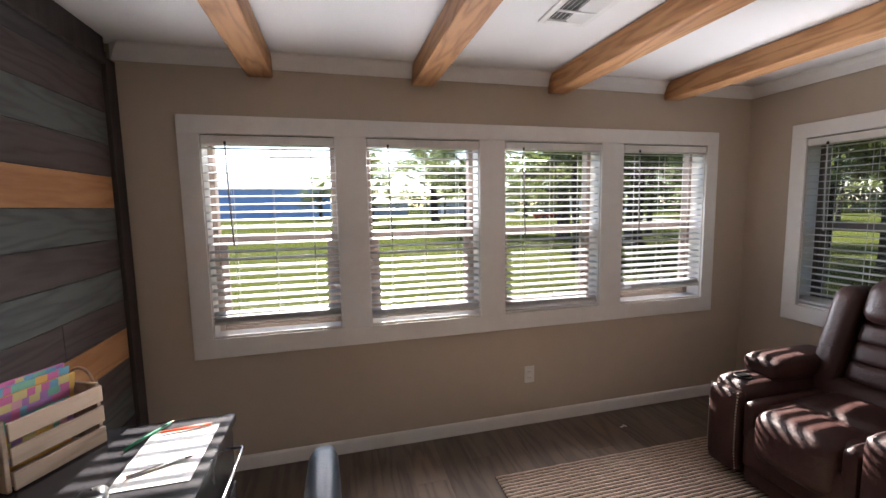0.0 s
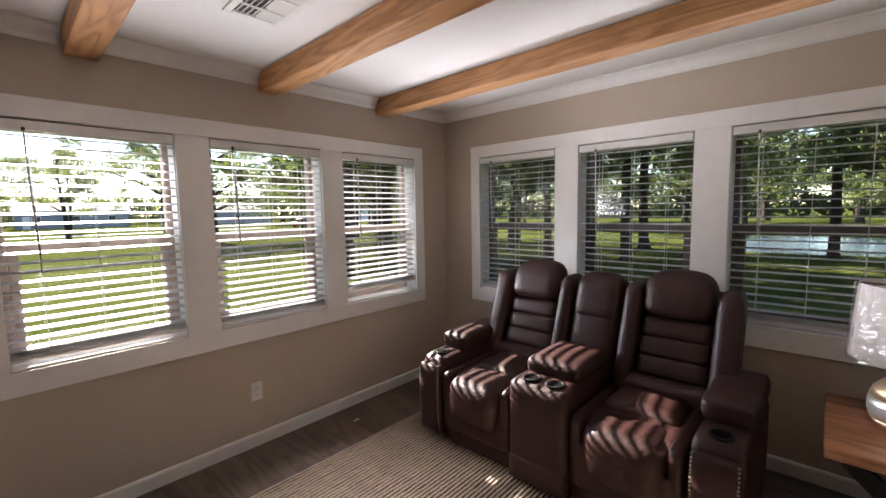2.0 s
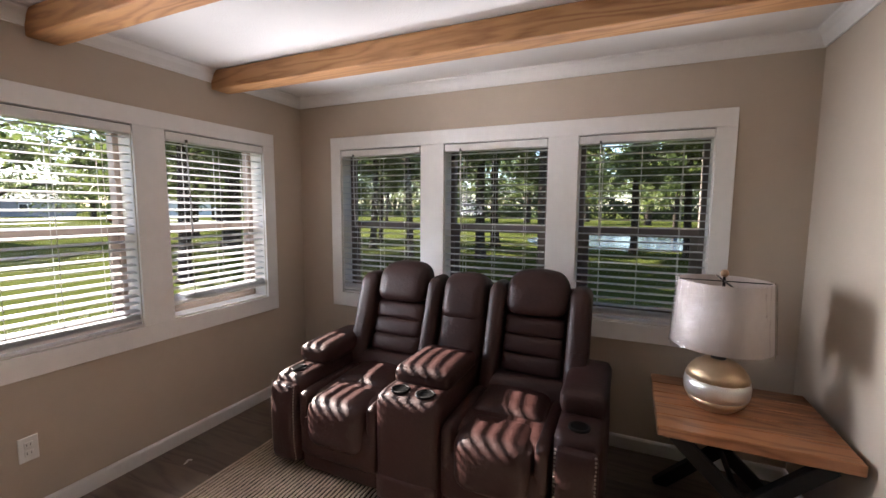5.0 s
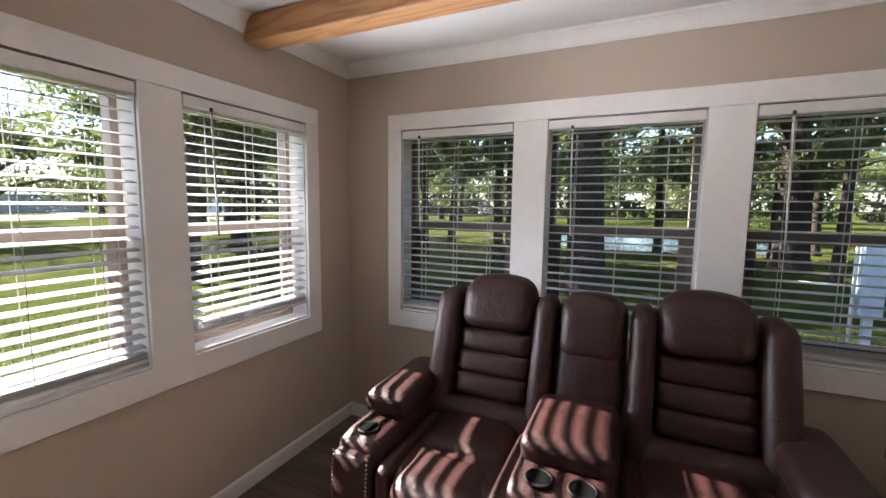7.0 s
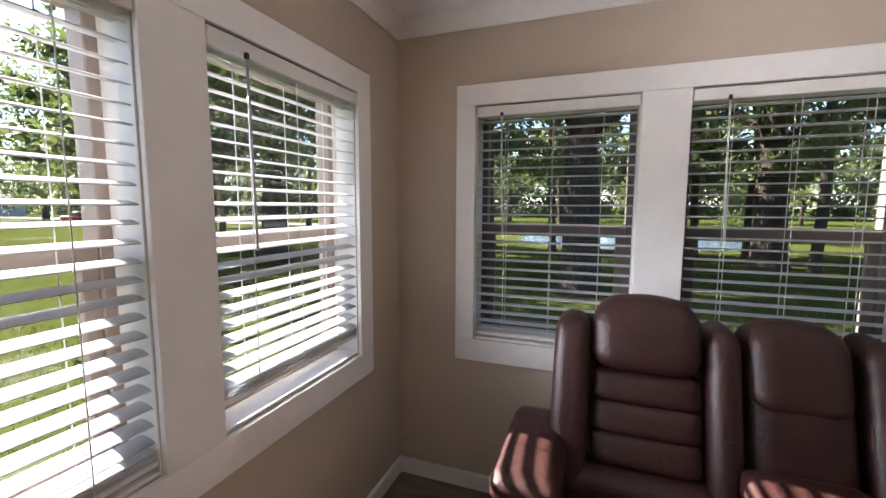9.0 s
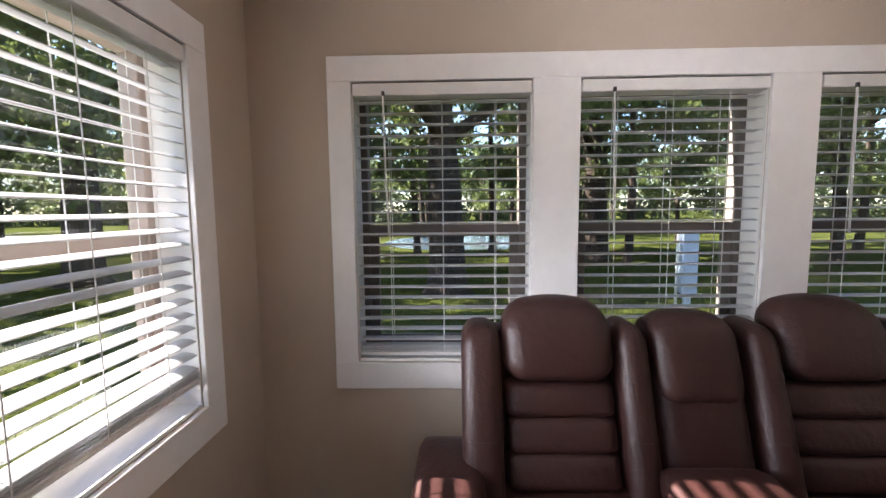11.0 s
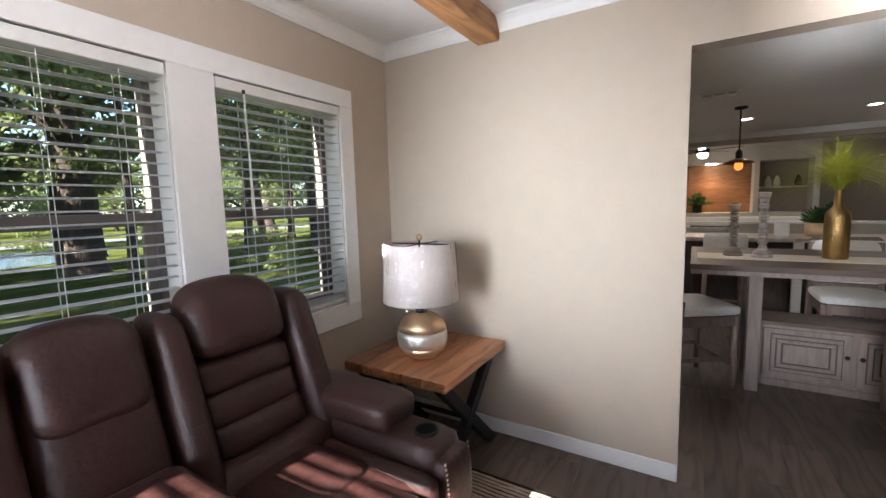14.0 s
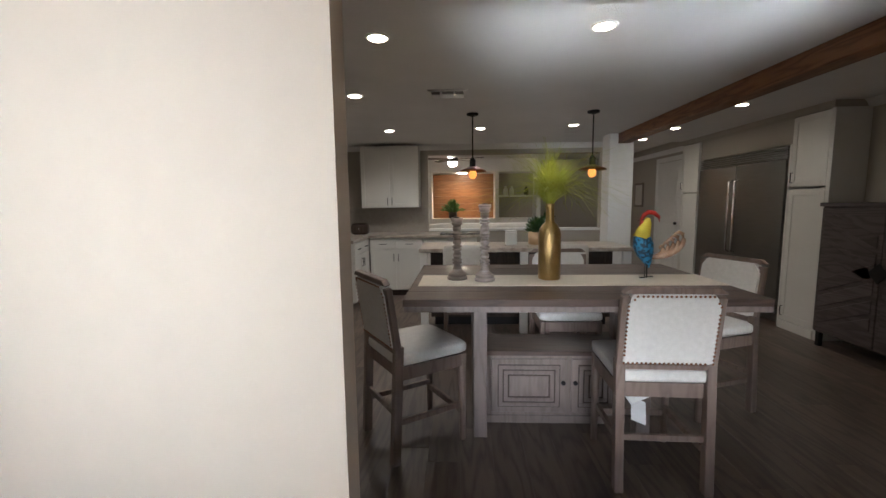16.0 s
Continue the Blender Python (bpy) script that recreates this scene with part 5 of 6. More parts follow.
fridge()
cabinet("pantry_cabinet", (-5.42, -6.64, 0), -90, 0.44, 0.30, 1.50, 2.215, 1, "tall white shaker pantry cabinet, upper door", M_CAB)
cabinet("pantry_cabinet", (-5.42, -6.64, 0), -90, 0.44, 0.30, 0.09, 1.48, 1, "tall white shaker pantry cabinet, lower door", M_CAB)
cabinet("pantry_cabinet", (-5.42, -8.80, 0), -90, 0.46, 0.30, 1.50, 2.215, 1, "white shaker pantry cabinet beside the refrigerator, upper door", M_CAB)
cabinet("pantry_cabinet", (-5.42, -8.80, 0), -90, 0.46, 0.30, 0.09, 1.48, 1, "white shaker pantry cabinet beside the refrigerator, lower door", M_CAB)
solid("wall_soffit", boxes(((KX0, -9.05, 2.22), (-5.425, -6.40, KCEIL)), ((KX0, -8.54, 1.95), (-5.44, -6.88, 2.219))), M_KWALL, "greige soffit over the refrigerator", "wall", "structure")
solid("trim_filler", boxes(((KX0, -6.415, 0), (-5.415, -6.37, 2.219)), ((KX0, -6.895, 0), (-5.425, -6.865, 1.949)), bevel=0.002), M_CAB, "white filler boards beside the pantry", "trim", "structure")
solid("trim_pantry_base", boxes(((KX0, -6.86, 0), (-5.405, -6.42, 0.088)), ((KX0, -9.03, 0), (-5.405, -8.57, 0.088)), bevel=0.002), M_CAB, "white base board under the pantry cabinets", "trim", "structure")
dr = thing("door_1", "white two-panel interior door, closed", "door", kind="structure", at=(KX0, -10.05, 0))
part("casing", boxes(((0, -0.50, 0), (0.02, -0.42, 2.08)), ((0, 0.42, 0), (0.02, 0.50, 2.08)), ((0, -0.50, 2.08), (0.02, 0.50, 2.16))), M_TRIM, dr)
lf = part("leaf", boxes(((0, -0.415, 0.01), (0.012, 0.415, 2.07))), M_TRIM, dr)
part("raised_panel", boxes(((0.012, -0.30, 1.1), (0.020, 0.30, 1.95)), ((0.012, -0.30, 0.2), (0.020, 0.30, 0.95)), bevel=0.004), M_TRIM, lf)
part("knob", ball((0.05, 0.35, 0.98), 0.028, 12), M_IRON, dr)
fr = thing("wall_picture", "small grey framed picture on the hall wall", "picture", at=(KX0 + 0.002, -11.3, 1.5))
part("frame", boxes(((0, -0.2, -0.25), (0.02, 0.2, 0.25)), bevel=0.004), M_GREYWOOD, fr)
part("print", boxes(((0.02, -0.16, -0.21), (0.023, 0.16, 0.21))), M_LINEN, fr)


def sideboard():
    s = thing("sideboard", "dark brown sideboard with chevron plank doors and iron legs", "sideboard", at=(-5.50, -5.70, 0))
    w, d = 0.58, 0.21
    part("carcass", boxes(((-d, -w, 0.14), (d - 0.02, w, 1.31))), M_UMBER, s)
    part("top", boxes(((-d - 0.01, -w - 0.015, 1.311), (d + 0.01, w + 0.015, 1.345)), bevel=0.004), M_UMBER, s)
    for a, b in ((-w + 0.006, -0.004), (0.004, w - 0.006)):
        dd = part("door", boxes(((d - 0.02, a, 0.155), (d - 0.004, b, 1.30)), bevel=0.003), M_UMBER, s)
        for k in range(7):
            z = 0.24 + k * 0.15
            dirn = 1 if z < 0.75 else -1
            bm = boxes(((d - 0.004, -0.25, -0.055), (d + 0.004, 0.25, 0.055)), bevel=0.003)
            sgn = 1 if a < -0.1 else -1
            for v in bm.verts:
                t = v.co.y / 0.25
                v.co.y = (a + b) / 2 + t * (b - a - 0.07) / 2
                v.co.z = max(0.19, min(1.265, z + v.co.z + t * 0.11 * sgn * dirn))
            part("chevron_plank", bm, M_UMBER, dd)
    part("diamond_plate", boxes(((-0.004, -0.06, -0.06), (0.004, 0.06, 0.06)), bevel=0.002), M_IRON, s, "black iron diamond plate", m=pose(d + 0.010, 0, 0.78, 45, 0, 0))
    for x in (-d + 0.03, d - 0.05):
        for y in (-w + 0.03, w - 0.03):
            part("leg", boxes(((x - 0.02, y - 0.02, 0), (x + 0.02, y + 0.02, 0.14)), bevel=0.002), M_IRON, s)
    return s


sideboard()

# living room seen through the pass-through
nw = thing("media_wall", "built-in wall unit with lit wood-backed niche", "shelving")
part("carcass", boxes(((-3.85, -12.84, 0), (-1.15, -12.30, 1.0)), ((-1.25, -12.84, 1.0), (-1.15, -12.30, 2.10)), ((-2.86, -12.84, 1.0), (-2.77, -12.30, 2.10)), ((-3.85, -12.84, 1.0), (-3.75, -12.30, 2.10)),
                      ((-3.85, -12.84, 2.10), (-1.15, -12.30, 2.42))), M_TRIM, nw)
for k in range(6):
    part("niche_board", boxes(((-2.77, -12.83, 1.0 + k * 0.183), (-1.25, -12.81, 1.181 + k * 0.183)), bevel=0.003), M_TV, nw)
part("shelf", boxes(((-3.75, -12.83, 1.52), (-2.86, -12.40, 1.55))), M_TRIM, nw)
part("niche_lamp", boxes(((-2.1, -12.5, 2.085), (-1.9, -12.4, 2.099))), M_LAMP, nw)
ld = bpy.data.lights.new("niche_spot", 'SPOT')
ld.energy, ld.color, ld.spot_size, ld.spot_blend, ld.shadow_soft_size = 3.6, (1.0, 0.66, 0.36), radians(130), 0.8, 0.05
nl = new("niche_spot", ld)
nl.parent = nw
nl.matrix_basis = pose(-2.0, -12.45, 2.06)
sf = thing("living_sofa", "white slipcovered sofa back beyond the pass-through", "sofa", at=(-2.4, -10.6, 0))
part("back", cushion((-1.1, -0.12, 0.1), (1.1, 0.12, 0.98), 0.08, 0.01, 1, 7), M_LINEN, sf)
part("seat", cushion((-1.0, -0.80, 0.1), (1.0, -0.12, 0.48), 0.08, 0.02, 2, 7), M_LINEN, sf)
for x in (-1.05, 1.05):
    part("armrest", cushion((x - 0.12, -0.85, 0.05), (x + 0.12, 0.1, 0.66), 0.07, 0.01, 2, 6), M_LINEN, sf)


def ceiling_fan():
    f = thing("ceiling_fan", "dark bronze ceiling fan with lit glass bowl", "ceiling fan", at=(-1.80, -10.4, 2.42))
    part("rod", lathe([(0.05, 0), (0.05, -0.03), (0.014, -0.04), (0.014, -0.16)], seg=14), M_IRON, f)
    part("motor", lathe([(0.05, -0.15), (0.11, -0.17), (0.11, -0.24), (0.06, -0.26)], seg=20), M_IRON, f)
    for k in range(5):
        part("blade", boxes(((0.12, -0.06, -0.004), (0.62, 0.06, 0.004)), bevel=0.003), M_DARKCAB, f, m=pose(0, 0, -0.20, 9, 0, 72 * k + 15))
    part("light_bowl", lathe([(0.085, -0.255), (0.08, -0.30), (0.05, -0.335), (0.0, -0.345)], seg=20), M_LAMP, f, "glowing frosted glass bowl")


ceiling_fan()
for x, z in ((-3.55, 1.551), (-3.2, 1.551), (-3.05, 1.551)):
    v = thing("shelf_vase", "small grey vase on the living room shelf", "vase", "vases on the shelf", (x, -12.6, z))
    part("body", lathe([(0.04, 0), (0.065, 0.06), (0.05, 0.15), (0.025, 0.19), (0.03, 0.22)], seg=16), M_CUP if x < -3.3 else M_PLASTIC, v)
gl = clear("jar_glass", (0.92, 0.95, 0.94))
for x in (-3.08, -3.22):
    j = thing("glass_jar", "clear round glass jar on the ledge", "jar", "glass jars on the ledge", (x, -8.97, 0.9705))
    part("body", lathe([(0.04, 0), (0.06, 0.01), (0.06, 0.12), (0.045, 0.15), (0.045, 0.17), (0.042, 0.17), (0.056, 0.12), (0.056, 0.014), (0.0, 0.012)], seg=20), gl, j)
hb = thing("range_hood_pan", "black cooktop grate strip on the worktop", "cooktop", at=(-1.95, -8.55, 0.9205))
part("grate", boxes(((-0.30, -0.22, 0), (0.30, 0.22, 0.018)), bevel=0.003), M_BLACK, hb)
part("knob", lathe([(0.018, 0), (0.018, 0.014)], (0.2, 0.2, 0.018), 12), M_CHROME, hb)
for i, y in enumerate((-8.45, -8.60, -8.75)):
    h = thing("wall_hook_plaque", "narrow dark framed plaque hung on the column", "plaque", "plaques on the column", (-4.305, -8.25, 1.25 + 0.22 * i))
    part("frame", boxes(((-0.02, -0.05, -0.09), (0, 0.05, 0.09)), bevel=0.003), M_IRON, h)
    part("print", boxes(((-0.022, -0.035, -0.075), (-0.0205, 0.035, 0.075))), M_PAPER, h)

# ---- outdoors ----
GZ = -0.80
M_LAWN = material("mown_lawn", (0.054, 0.062, 0.016), 0.9, 0, (0.042, 0.050, 0.014), 0.35, bump=0.5, bump_scale=9, amount=0.5, spec=0.0, fine=0.18, distance=0.05)
M_BLADE = leafy("grass_blade", (0.046, 0.062, 0.008), (0.030, 0.042, 0.006), 0.3)
M_ROAD = material("grey_asphalt", (0.16, 0.155, 0.15), 0.85, 0, (0.12, 0.115, 0.11), 3, bump=0.3, bump_scale=60)
M_BARK = material("furrowed_bark", (0.048, 0.036, 0.029), 0.95, 0, (0.022, 0.017, 0.014), 7, (1, 1, 0.25), bump=1.0, bump_scale=18, spec=0.1, distance=0.05)
M_LEAF = leafy("oak_leaf", (0.110, 0.135, 0.036), (0.060, 0.084, 0.024), 0.55)
M_PINE = leafy("pine_needle_clump", (0.078, 0.104, 0.038), (0.046, 0.068, 0.026), 0.5)
M_LIME = leafy("bright_young_leaf", (0.140, 0.165, 0.040), (0.085, 0.110, 0.026), 0.55)
M_POND = material("pond_water", (0.10, 0.14, 0.18), 0.08, 0, (0.08, 0.12, 0.16), 0.4, bump=0.15, bump_scale=3)
bm = bmesh.new()
ring = [bm.verts.new((1500 * math.cos(2 * math.pi * k / 48), 1500 * math.sin(2 * math.pi * k / 48), GZ)) for k in range(48)]
bm.faces.new(ring)
solid("ground", bm, M_LAWN, "mown green lawn reaching the horizon", "lawn", "structure")
solid("road", boxes(((37, -60, GZ), (41, 120, GZ + 0.012))), M_ROAD, "grey asphalt road beyond the trees", "road", "structure")
solid("road_drive", boxes(((-120, 62, GZ), (26, 66, GZ + 0.012))), M_ROAD, "grey asphalt drive across the field", "road", "structure")
bm = bmesh.new()
pond = [bm.verts.new((28 + 6.5 * math.cos(a) * (1 + 0.12 * math.sin(3 * a)), -3.5 + 8.5 * math.sin(a) * (1 + 0.1 * math.cos(2 * a)), GZ + 0.02)) for a in [2 * math.pi * k / 40 for k in range(40)]]
bm.faces.new(pond)
solid("water", bm, M_POND, "still blue pond behind the trees", "pond", "structure")


def leaf_cloud(rnd, centres, per, size, spread):
    n = len(centres) * per
    g = np.random.RandomState(rnd.randrange(10 ** 6))
    c = np.repeat(np.array(centres, float), per, axis=0)
    d = g.normal(size=(n, 3))
    d *= (g.random_sample((n, 1)) ** 0.5) / np.linalg.norm(d, axis=1, keepdims=True)
    sp = np.repeat(np.array([spread * rnd.uniform(0.6, 1.25) for _ in centres]), per)[:, None]
    p = c + d * sp * np.array([1, 1, 0.6])
    u = g.normal(size=(n, 3))
    u /= np.linalg.norm(u, axis=1, keepdims=True)
    w = np.cross(u, g.normal(size=(n, 3)))
    w /= np.linalg.norm(w, axis=1, keepdims=True)
    s = size * g.uniform(0.6, 1.4, size=(n, 1))
    v = np.stack([p - u * s, p + w * s * 0.5, p + u * s, p - w * s * 0.5], axis=1).reshape(-1, 3)
    return v.tolist(), [(4 * i, 4 * i + 1, 4 * i + 2, 4 * i + 3) for i in range(n)]


def tree(kind, seed, h, base, radius, trunk, clumps, per, leaf, mat, label):
    rnd = random.Random(seed)
    t = thing("tree", label, "tree", "trees round the house", (0, 0, GZ))
    bm = bmesh.new()
    lean = rnd.uniform(-0.03, 0.03), rnd.uniform(-0.03, 0.03)
    top = h * (0.97 if kind == "pine" else 0.72)

    def axis(z):
        return Vector((lean[0] * z + 0.10 * math.sin(z * 0.5 + seed), lean[1] * z + 0.10 * math.cos(z * 0.43 + seed), z))
    zs = [0, 0.15, 0.5, 1.2, 2.5] + [2.5 + (top - 2.5) * k / 8 for k in range(1, 9)]
    tube([axis(z) for z in zs], [trunk * (1.55, 1.25, 1.08, 1.0, 0.95)[i] if i < 5 else trunk * (0.95 - 0.8 * (z - 2.5) / (top - 2.5)) for i, z in enumerate(zs)], 12, bm)
    centres = []
    limbs = 11 if kind == "oak" else 20
    for k in range(limbs):
        z0 = base * rnd.uniform(0.75, 1.15) + (top - base) * k / limbs
        a = k * 2.4 + rnd.uniform(-0.5, 0.5)
        f = (z0 - base) / max(h - base, 0.1)
        ln = radius * (1.0 - 0.55 * f) * rnd.uniform(0.75, 1.1) if kind == "oak" else radius * (1.05 - f) * rnd.uniform(0.6, 1.1)
        s = axis(z0)
        up = rnd.uniform(0.15, 0.5) if kind == "oak" else rnd.uniform(-0.12, 0.2)
        pts = [s + Vector((math.cos(a) * ln * q, math.sin(a) * ln * q, up * ln * q + 0.12 * ln * math.sin(q * 3))) for q in (0, 0.3, 0.65, 1.0)]
        r0 = trunk * (0.42 if kind == "oak" else 0.22)
        tube(pts, [r0, r0 * 0.7, r0 * 0.45, r0 * 0.15], 6, bm)
        for q in range(clumps):
            e = pts[1].lerp(pts[3], rnd.uniform(0.0, 1.15))
            centres.append(e + Vector((rnd.gauss(0, radius * 0.12), rnd.gauss(0, radius * 0.12), rnd.gauss(0.1, radius * 0.09))))
    part("trunk", bm, M_BARK, t)
    v, f = leaf_cloud(rnd, [tuple(c) for c in centres], per, leaf, radius * 0.22)
    me = bpy.data.meshes.new("crown")
    me.from_pydata(v, [], f)
    me.materials.append(mat)
    cr = new("crown", me)
    cr.parent = t
    return t


OAKL = "large oak with furrowed trunk and hanging crown"
oak = tree("oak", 3, 13, 3.0, 6.5, 0.47, 11, 130, 0.105, M_LEAF, OAKL)
oak.matrix_basis = pose(9.3, -0.5, GZ)
oak_b = tree("oak", 8, 11, 2.6, 4.6, 0.20, 8, 80, 0.11, M_LIME, "young leafy tree in bright green")
oak_b.matrix_basis = pose(17, -13.5, GZ)
pine = tree("pine", 5, 17, 4.2, 3.4, 0.21, 4, 75, 0.13, M_PINE, "tall pine with bare dark trunk")
pine.matrix_basis = pose(15, 3.5, GZ, 0, 0, 0)
pine_b = tree("pine", 11, 14, 3.2, 3.0, 0.16, 5, 80, 0.13, M_LEAF, "slender tree with bare lower trunk")
pine_b.matrix_basis = pose(19, -5, GZ)
rt = random.Random(12)
# oak at (11.0, 10.8): added behind the corner to shade the near oak's trunk
SPOTS = [(pine, 20, 8), (pine_b, 19.5, 1.2), (pine, 20, -2.7), (pine_b, 20.3, -7.4), (oak, 11.0, 10.8), (pine_b, 5.2, 9.4), (pine_b, 6.4, 12.5), (pine, 24, -10), (pine_b, 20, 12), (pine, 16, 10), (pine_b, 13.5, 6.5), (pine, 20.8, 4.6),
         (pine_b, 25, -15), (pine, 21, -17), (oak_b, 24.5, -22), (pine, 18.5, -20), (pine_b, 9, -25), (oak_b, 11, -19), (pine, 23, -28), (pine_b, 16, -28),
         (pine_b, 14.5, -7.5), (oak_b, 14.6, -15.5), (oak_b, 36, -6), (oak, 16.5, -6.8), (oak_b, 34, 2), (oak_b, 36, 14), (oak, 38, -30), (oak, 11.5, 22), (oak, 13, 17), (oak_b, 18, 27), (oak, 9, 34), (oak_b, 22, 18), (oak_b, 40, 24), (pine, 37, 34), (oak, 30, 40), (oak_b, 22, 34),
         (pine_b, 14, 26), (pine, 20, 24), (oak, 60, -5), (oak, 62, 12), (oak_b, 60, -24), (oak, 61, 28), (oak, 58, -42), (oak, 50, 48), (oak_b, 44, 60), (oak, 34, 74), (oak_b, 20, 84),
         (pine, 5.0, 88), (oak, -6, 92), (oak, 12, 60), (oak_b, 1.5, 52), (oak, 40, -58), (oak_b, 12, -48), (oak, -2, -40), (oak, 66, -14), (oak, 70, 4), (oak_b, 27, -38)]
for src, x, y in SPOTS:
    k = rt.uniform(0.85, 1.2)
    copy_thing(src, pose(x, y, GZ, 0, 0, rt.uniform(0, 360)) @ Matrix.Diagonal((k, k, k, 1)))


def woods(name, path, n, h, label):
    rnd = random.Random(len(path) * 7 + n)
    cs = []
    for k in range(n):
        f = rnd.random() * (len(path) - 1)
        i = int(f)
        a, b = Vector(path[i]), Vector(path[i + 1])
        q = a.lerp(b, f - i)
        cs.append((q.x + rnd.gauss(0, 3), q.y + rnd.gauss(0, 3), GZ + h * rnd.random() ** 1.15))
    v, f = leaf_cloud(rnd, cs, 26, 0.42, 2.4)
    me = bpy.data.meshes.new(name)
    me.from_pydata(v, [], f)
    me.materials.append(M_PINE)
    tagged(new(name, me), label, "woods", kind="stuff")


woods("far_woods", [(88, -95, 0), (92, -30, 0), (90, 30, 0), (84, 80, 0), (60, 128, 0)], 3400, 14, "far belt of dark green woods behind the pond")
woods("far_woods", [(60, 135, 0), (20, 150, 0), (-40, 160, 0), (-120, 150, 0)], 1100, 8, "far belt of woods behind the houses")
woods("far_woods", [(88, -95, 0), (40, -100, 0), (0, -90, 0)], 400, 13, "far belt of woods beside the pond")

# far buildings
def shed(name, x, y, w, d, h, wall, roof, label, rz=0.0, windows=True):
    b = thing(name, label, "building", at=(x, y, GZ), rz=rz)
    part("wall", boxes(((-w / 2, -d / 2, 0), (w / 2, d / 2, h))), wall, b)
    bm = bmesh.new()
    o, r = 0.5, h * 0.35
    p = [bm.verts.new(q) for q in ((-w / 2 - o, -d / 2 - o, h), (w / 2 + o, -d / 2 - o, h), (w / 2 + o, d / 2 + o, h), (-w / 2 - o, d / 2 + o, h), (-w / 2 - o, 0, h + r), (w / 2 + o, 0, h + r))]
    for f in ((0, 1, 5, 4), (2, 3, 4, 5), (0, 4, 3), (1, 2, 5), (0, 3, 2, 1)):
        bm.faces.new([p[i] for i in f])
    part("roof", bm, roof, b)
    n = max(int(w / 5), 2) if windows else 0
    for k in range(n):
        u = -w / 2 + w * (k + 0.5) / n
        win = part("window", boxes(((u - 0.7, -d / 2 - 0.06, h * 0.35), (u + 0.7, -d / 2, h * 0.72))), M_TRIM, b)
        part("pane", boxes(((u - 0.6, -d / 2 - 0.08, h * 0.38), (u + 0.6, -d / 2 - 0.06, h * 0.69))), M_BLACK, win)
    part("door", boxes(((-w / 2 + 1.0, -d / 2 - 0.06, 0), (-w / 2 + 2.1, -d / 2, h * 0.7))), M_TRIM, b)
    return b


M_BLUE = material("blue_metal_siding", (0.16, 0.27, 0.50), 0.5, 0, (0.13, 0.23, 0.45), 1.0, (6, 6, 0.2), bump=0.2, bump_scale=4)
M_GREYS = material("grey_siding", (0.28, 0.28, 0.29), 0.7, 0, (0.23, 0.23, 0.24), 1.0, bump=0.2, bump_scale=4)
M_ROOF = material("dark_shingle_roof", (0.07, 0.068, 0.07), 0.9, 0, (0.05, 0.05, 0.05), 3, bump=0.4, bump_scale=20)
shed("blue_warehouse", -30, 112, 52, 20, 7.0, M_BLUE, M_BLUE, "long blue metal warehouse across the field", windows=False)
shed("grey_house", 8, 118, 18, 10, 3.6, M_GREYS, M_ROOF, "low grey house with dark shingle roof")
shed("grey_house", 34, 108, 22, 10, 3.4, M_GREYS, M_ROOF, "long grey house with dark shingle roof")
shed("white_house", 58, 84, 16, 9, 3.2, M_TRIM, M_ROOF, "small white house behind the road", -35)


def utility_pole(x, y):
    p = thing("utility_pole", "wooden utility pole with crossarm", "utility pole", at=(x, y, GZ))
    part("pole", tube([(0, 0, 0), (0, 0, 10.5)], [0.16, 0.11], 10), M_BARK, p)
    part("crossarm", boxes(((-1.2, -0.06, 9.6), (1.2, 0.06, 9.75))), M_BARK, p)
    for k in (-1, -0.4, 0.4, 1):
        part("insulator", lathe([(0.04, 9.75), (0.05, 9.82), (0.02, 9.9)], (k, 0, 0), 8), M_PLASTIC, p)


utility_pole(-26, 80)

# meter post on the lawn
mp = thing("meter_pedestal", "pale blue-grey electric meter pedestal on the lawn", "utility box", at=(5.5, -4.8, GZ))
M_PED = material("pale_grey_steel", (0.48, 0.53, 0.60), 0.4, 0, (0.42, 0.47, 0.54), 5, bump=0.05)
part("cabinet", boxes(((-0.09, -0.13, 0.75), (0.09, 0.13, 1.80)), bevel=0.01, seg=2), M_PED, mp)
part("post", boxes(((-0.05, -0.05, 0), (0.05, 0.05, 0.75)), bevel=0.004), M_PED, mp)
part("hatch", boxes(((-0.105, -0.10, 0.85), (-0.09, 0.10, 1.35)), bevel=0.003), M_PED, mp)
part("conduit", tube([(0, 0.18, 0), (0, 0.18, 1.75), (0, 0.12, 1.80)], 0.025, 8), M_PLASTIC, mp)
for x, y, r in ((10.5, -10.5, 0.75), (13, -11.5, 1.0), (30, -9, 1.4), (31, -20, 1.5)):
    sh = thing("shrub", "round leafy shrub on the lawn", "shrub", "shrubs on the lawn", (x, y, GZ))
    rr = random.Random(int(x * 7))
    cs = [(rr.gauss(0, r * 0.4), rr.gauss(0, r * 0.4), r * rr.uniform(0.2, 1.3)) for _ in range(26)]
    v, f = leaf_cloud(rr, cs, 70, 0.06, r * 0.35)
    me = bpy.data.meshes.new("foliage")
    me.from_pydata(v, [], f)
    me.materials.append(M_LIME)
    ob = new("foliage", me)
    ob.parent = sh
    part("stem", tube([(0, 0, 0), (0.05, 0.02, r)], [0.05, 0.02], 6), M_BARK, sh)
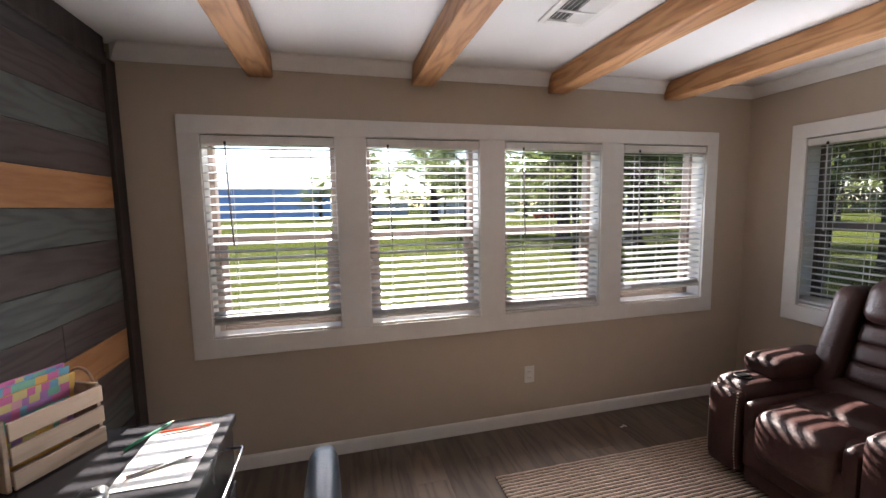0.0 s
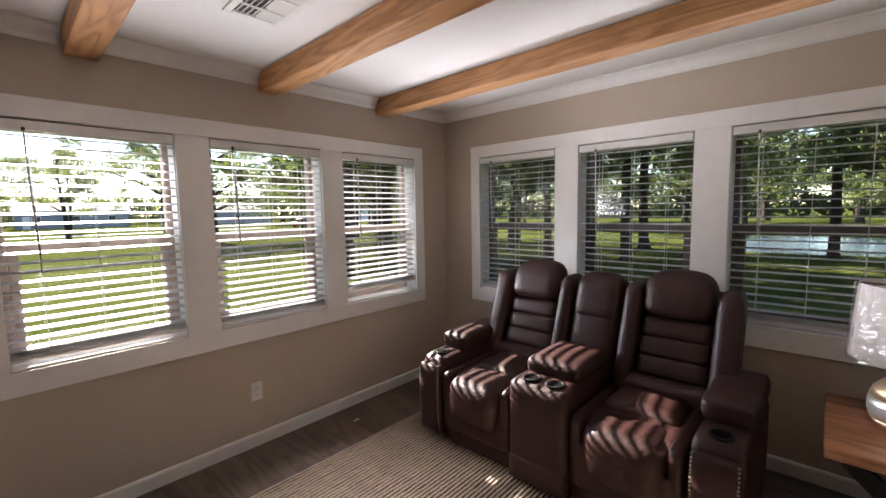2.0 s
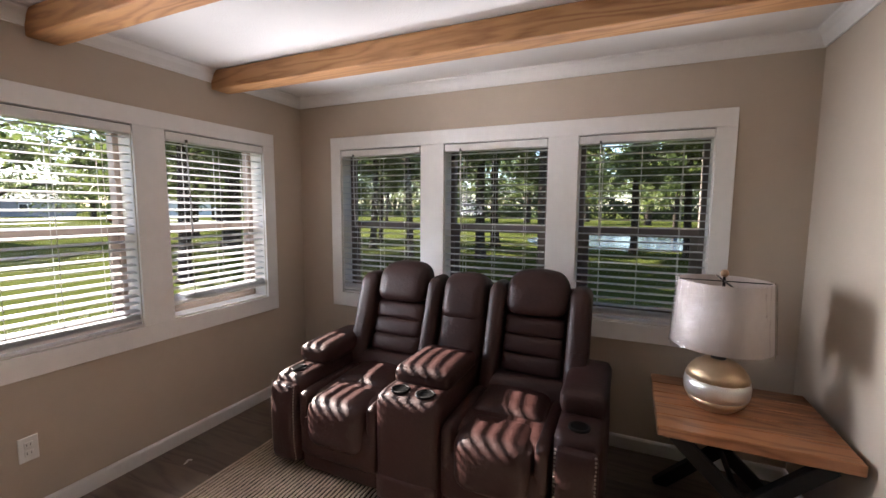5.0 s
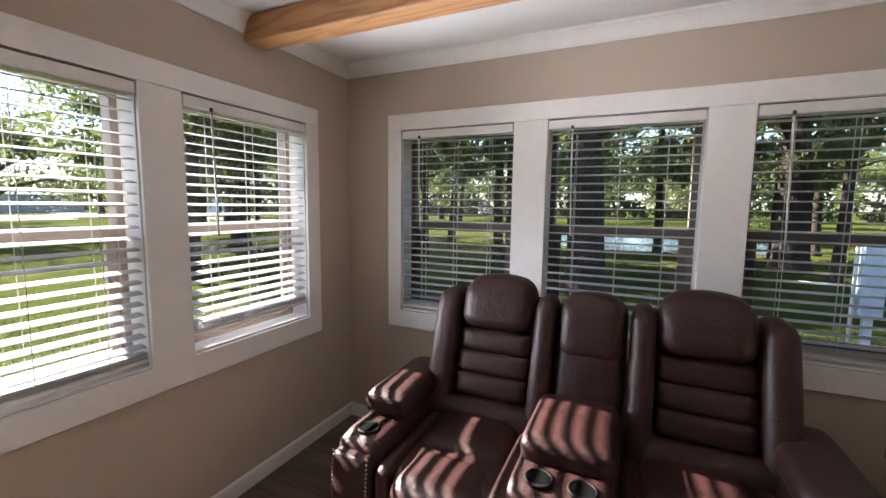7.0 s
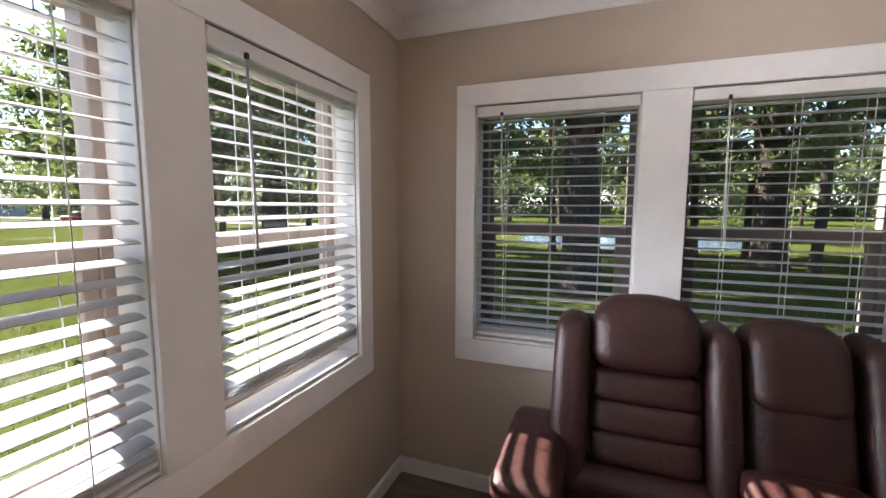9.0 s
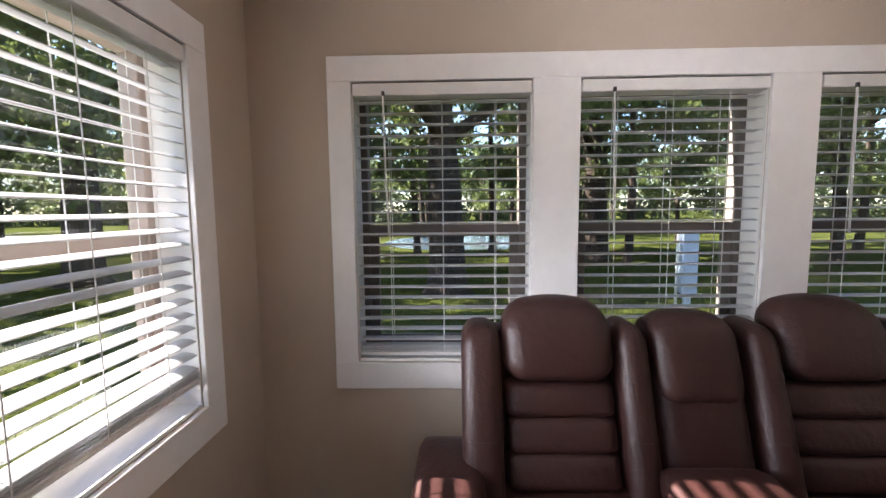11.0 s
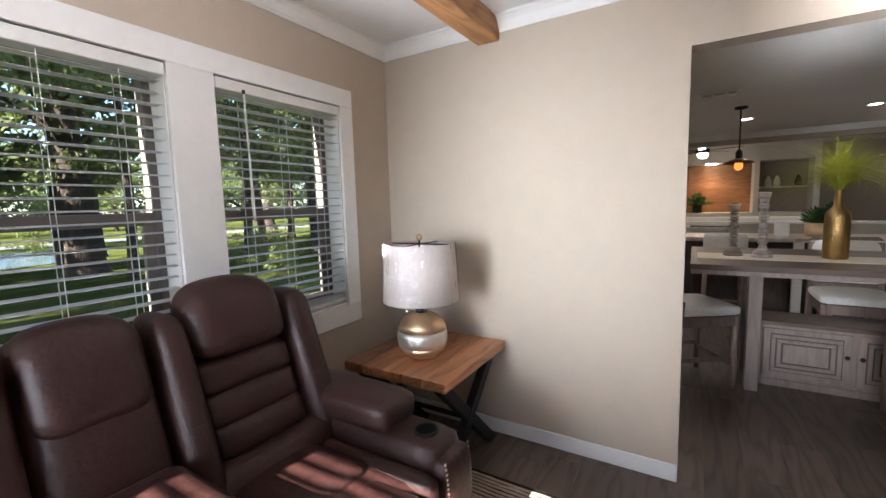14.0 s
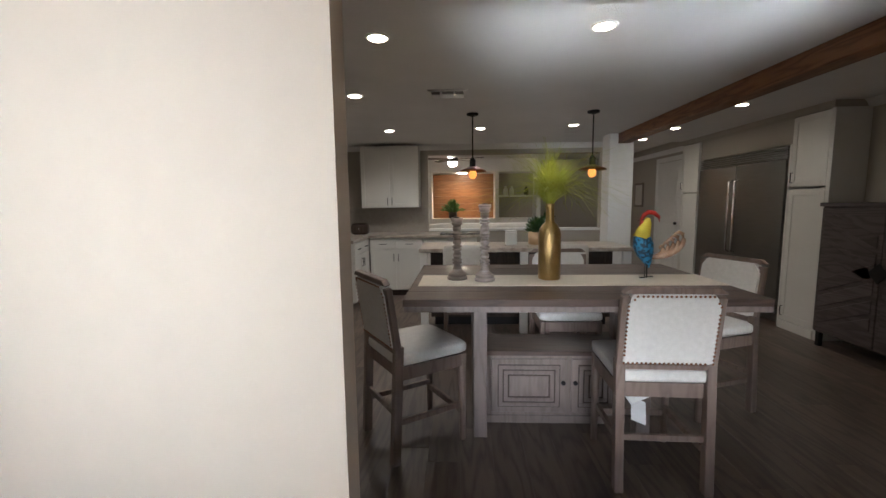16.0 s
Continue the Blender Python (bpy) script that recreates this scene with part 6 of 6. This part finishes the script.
# car parked far off, seen as a small red shape
car = thing("parked_car", "small red car parked by the far houses", "car", at=(30, 58, GZ), rz=15)
M_RED = material("red_car_paint", (0.35, 0.02, 0.02), 0.25, 0, bump=0, coat=0.5)
part("body", cushion((-2.1, -0.85, 0.3), (2.1, 0.85, 0.95), 0.2, 0, 0, 6), M_RED, car)
part("cabin", cushion((-1.2, -0.75, 0.85), (1.0, 0.75, 1.45), 0.25, 0, 0, 6), M_BLACK, car)
for x in (-1.3, 1.3):
    for y in (-0.85, 0.85):
        w = part("wheel", lathe([(0.32, -0.1), (0.32, 0.1)], (0, 0, 0), 16), M_BLACK, car, m=pose(x, y, 0.32, 90, 0, 0))

# tufts of grass near the house
g = np.random.RandomState(9)
n = 26000
p = np.empty((n, 3))
p[:, 0] = np.concatenate([g.uniform(0.4, 9, n // 2), g.uniform(-9, 9, n - n // 2)])
p[:, 1] = np.concatenate([g.uniform(-9, 8, n // 2), g.uniform(0.4, 10, n - n // 2)])
p[:, 2] = GZ
a = g.uniform(0, 2 * np.pi, n)
hgt = g.uniform(0.03, 0.08, n)
d = np.stack([np.cos(a), np.sin(a), np.zeros(n)], 1) * 0.008
tip = p + np.stack([g.normal(0, 0.02, n), g.normal(0, 0.02, n), hgt], 1)
v = np.stack([p - d, p + d, tip], 1).reshape(-1, 3).tolist()
me = bpy.data.meshes.new("grass")
me.from_pydata(v, [], [(3 * i, 3 * i + 1, 3 * i + 2) for i in range(n)])
me.materials.append(M_BLADE)
tagged(new("grass", me), "short green grass blades beside the house", "grass", kind="stuff")

# ---- planks of the feature wall ----
ROWS = {0: M_UMBER, 1: M_SLATE, 2: M_CHAR, 3: M_SLATE, 4: M_UMBER, 5: M_CEDAR, 6: M_UMBER, 7: M_SLATE, 8: M_UMBER, 9: M_SLATE, 10: M_CEDAR, 11: M_UMBER, 12: M_SLATE, 13: M_UMBER, 14: M_CHAR}
west = bpy.data.objects["wall_west"]
rp = random.Random(31)
for k in range(15):
    y = -0.03
    first = True
    while y > YD + 0.05:
        ln = min(rp.uniform(1.1, 2.2), y - (YD + 0.005))
        if k == 6 and first:
            ln = 0.55
        bm = boxes(((XE - 0.018, y - ln + 0.001, 0.152 * k + 0.0012), (XE + rp.uniform(-0.002, 0.002), y - 0.001, min(0.152 * (k + 1) - 0.0012, 2.325))), bevel=0.002)
        ob = part("plank", bm, ROWS[k] if first or rp.random() < 0.5 else rp.choice([M_UMBER, M_SLATE, M_CHAR]), west)
        y -= ln
        first = False
solid("trim_corner", boxes(((XE, -0.10, 0), (XE + 0.022, -0.004, 2.24)), ((XE, -0.024, 0), (XE + 0.012, -0.0185, 2.24)), bevel=0.003), M_DARKTRIM, "dark stained corner board of the plank wall", "trim", "structure")
solid("trim_top", boxes(((XE, YD + 0.01, 2.20), (XE + 0.024, -0.10, 2.328)), bevel=0.004), M_DARKTRIM, "dark stained top board of the plank wall", "trim", "structure")

# ---- floor planks ----
fl = solid("floor", boxes(((KX0, -12.85, -0.10), (0.0, YD2, -0.008)), ((-4.25, YD2, -0.10), (0.0, 0.0, -0.008))), M_SUB, "dark grey-brown wood plank floor", "floor", "structure")
rest = bmesh.new()
rf = random.Random(77)
PW = 0.178


def plank(bm, x0, x1, y0, y1):
    i, z = 0.0016, -0.0012
    vs = []
    for zz, q in ((-0.008, 0), (z, 0), (0.0, i)):
        vs.append([bm.verts.new(c) for c in ((x0 + q, y0 + q, zz), (x1 - q, y0 + q, zz), (x1 - q, y1 - q, zz), (x0 + q, y1 - q, zz))])
    for a, b in ((vs[0], vs[1]), (vs[1], vs[2])):
        for k in range(4):
            bm.faces.new((a[k], a[(k + 1) % 4], b[(k + 1) % 4], b[k]))
    bm.faces.new(vs[2])


x = 0.0
while x > KX0 + 0.01:
    xa = max(x - PW, KX0)
    start = 0.0 if xa > -4.25 else YD2
    y = start
    first = rf.uniform(0.25, 1.2)
    while y > -12.84:
        ln = first if y == start else 1.22
        ya = max(y - ln, -12.85)
        if y > -6.3:
            bm = bmesh.new()
            plank(bm, xa, x, ya, y)
            ob = part("plank", bm, M_FLOOR, fl)
        else:
            plank(rest, xa, x, ya, y)
        y = ya
    x = xa
tagged(part("planks", rest, M_FLOOR, fl), kind="stuff")
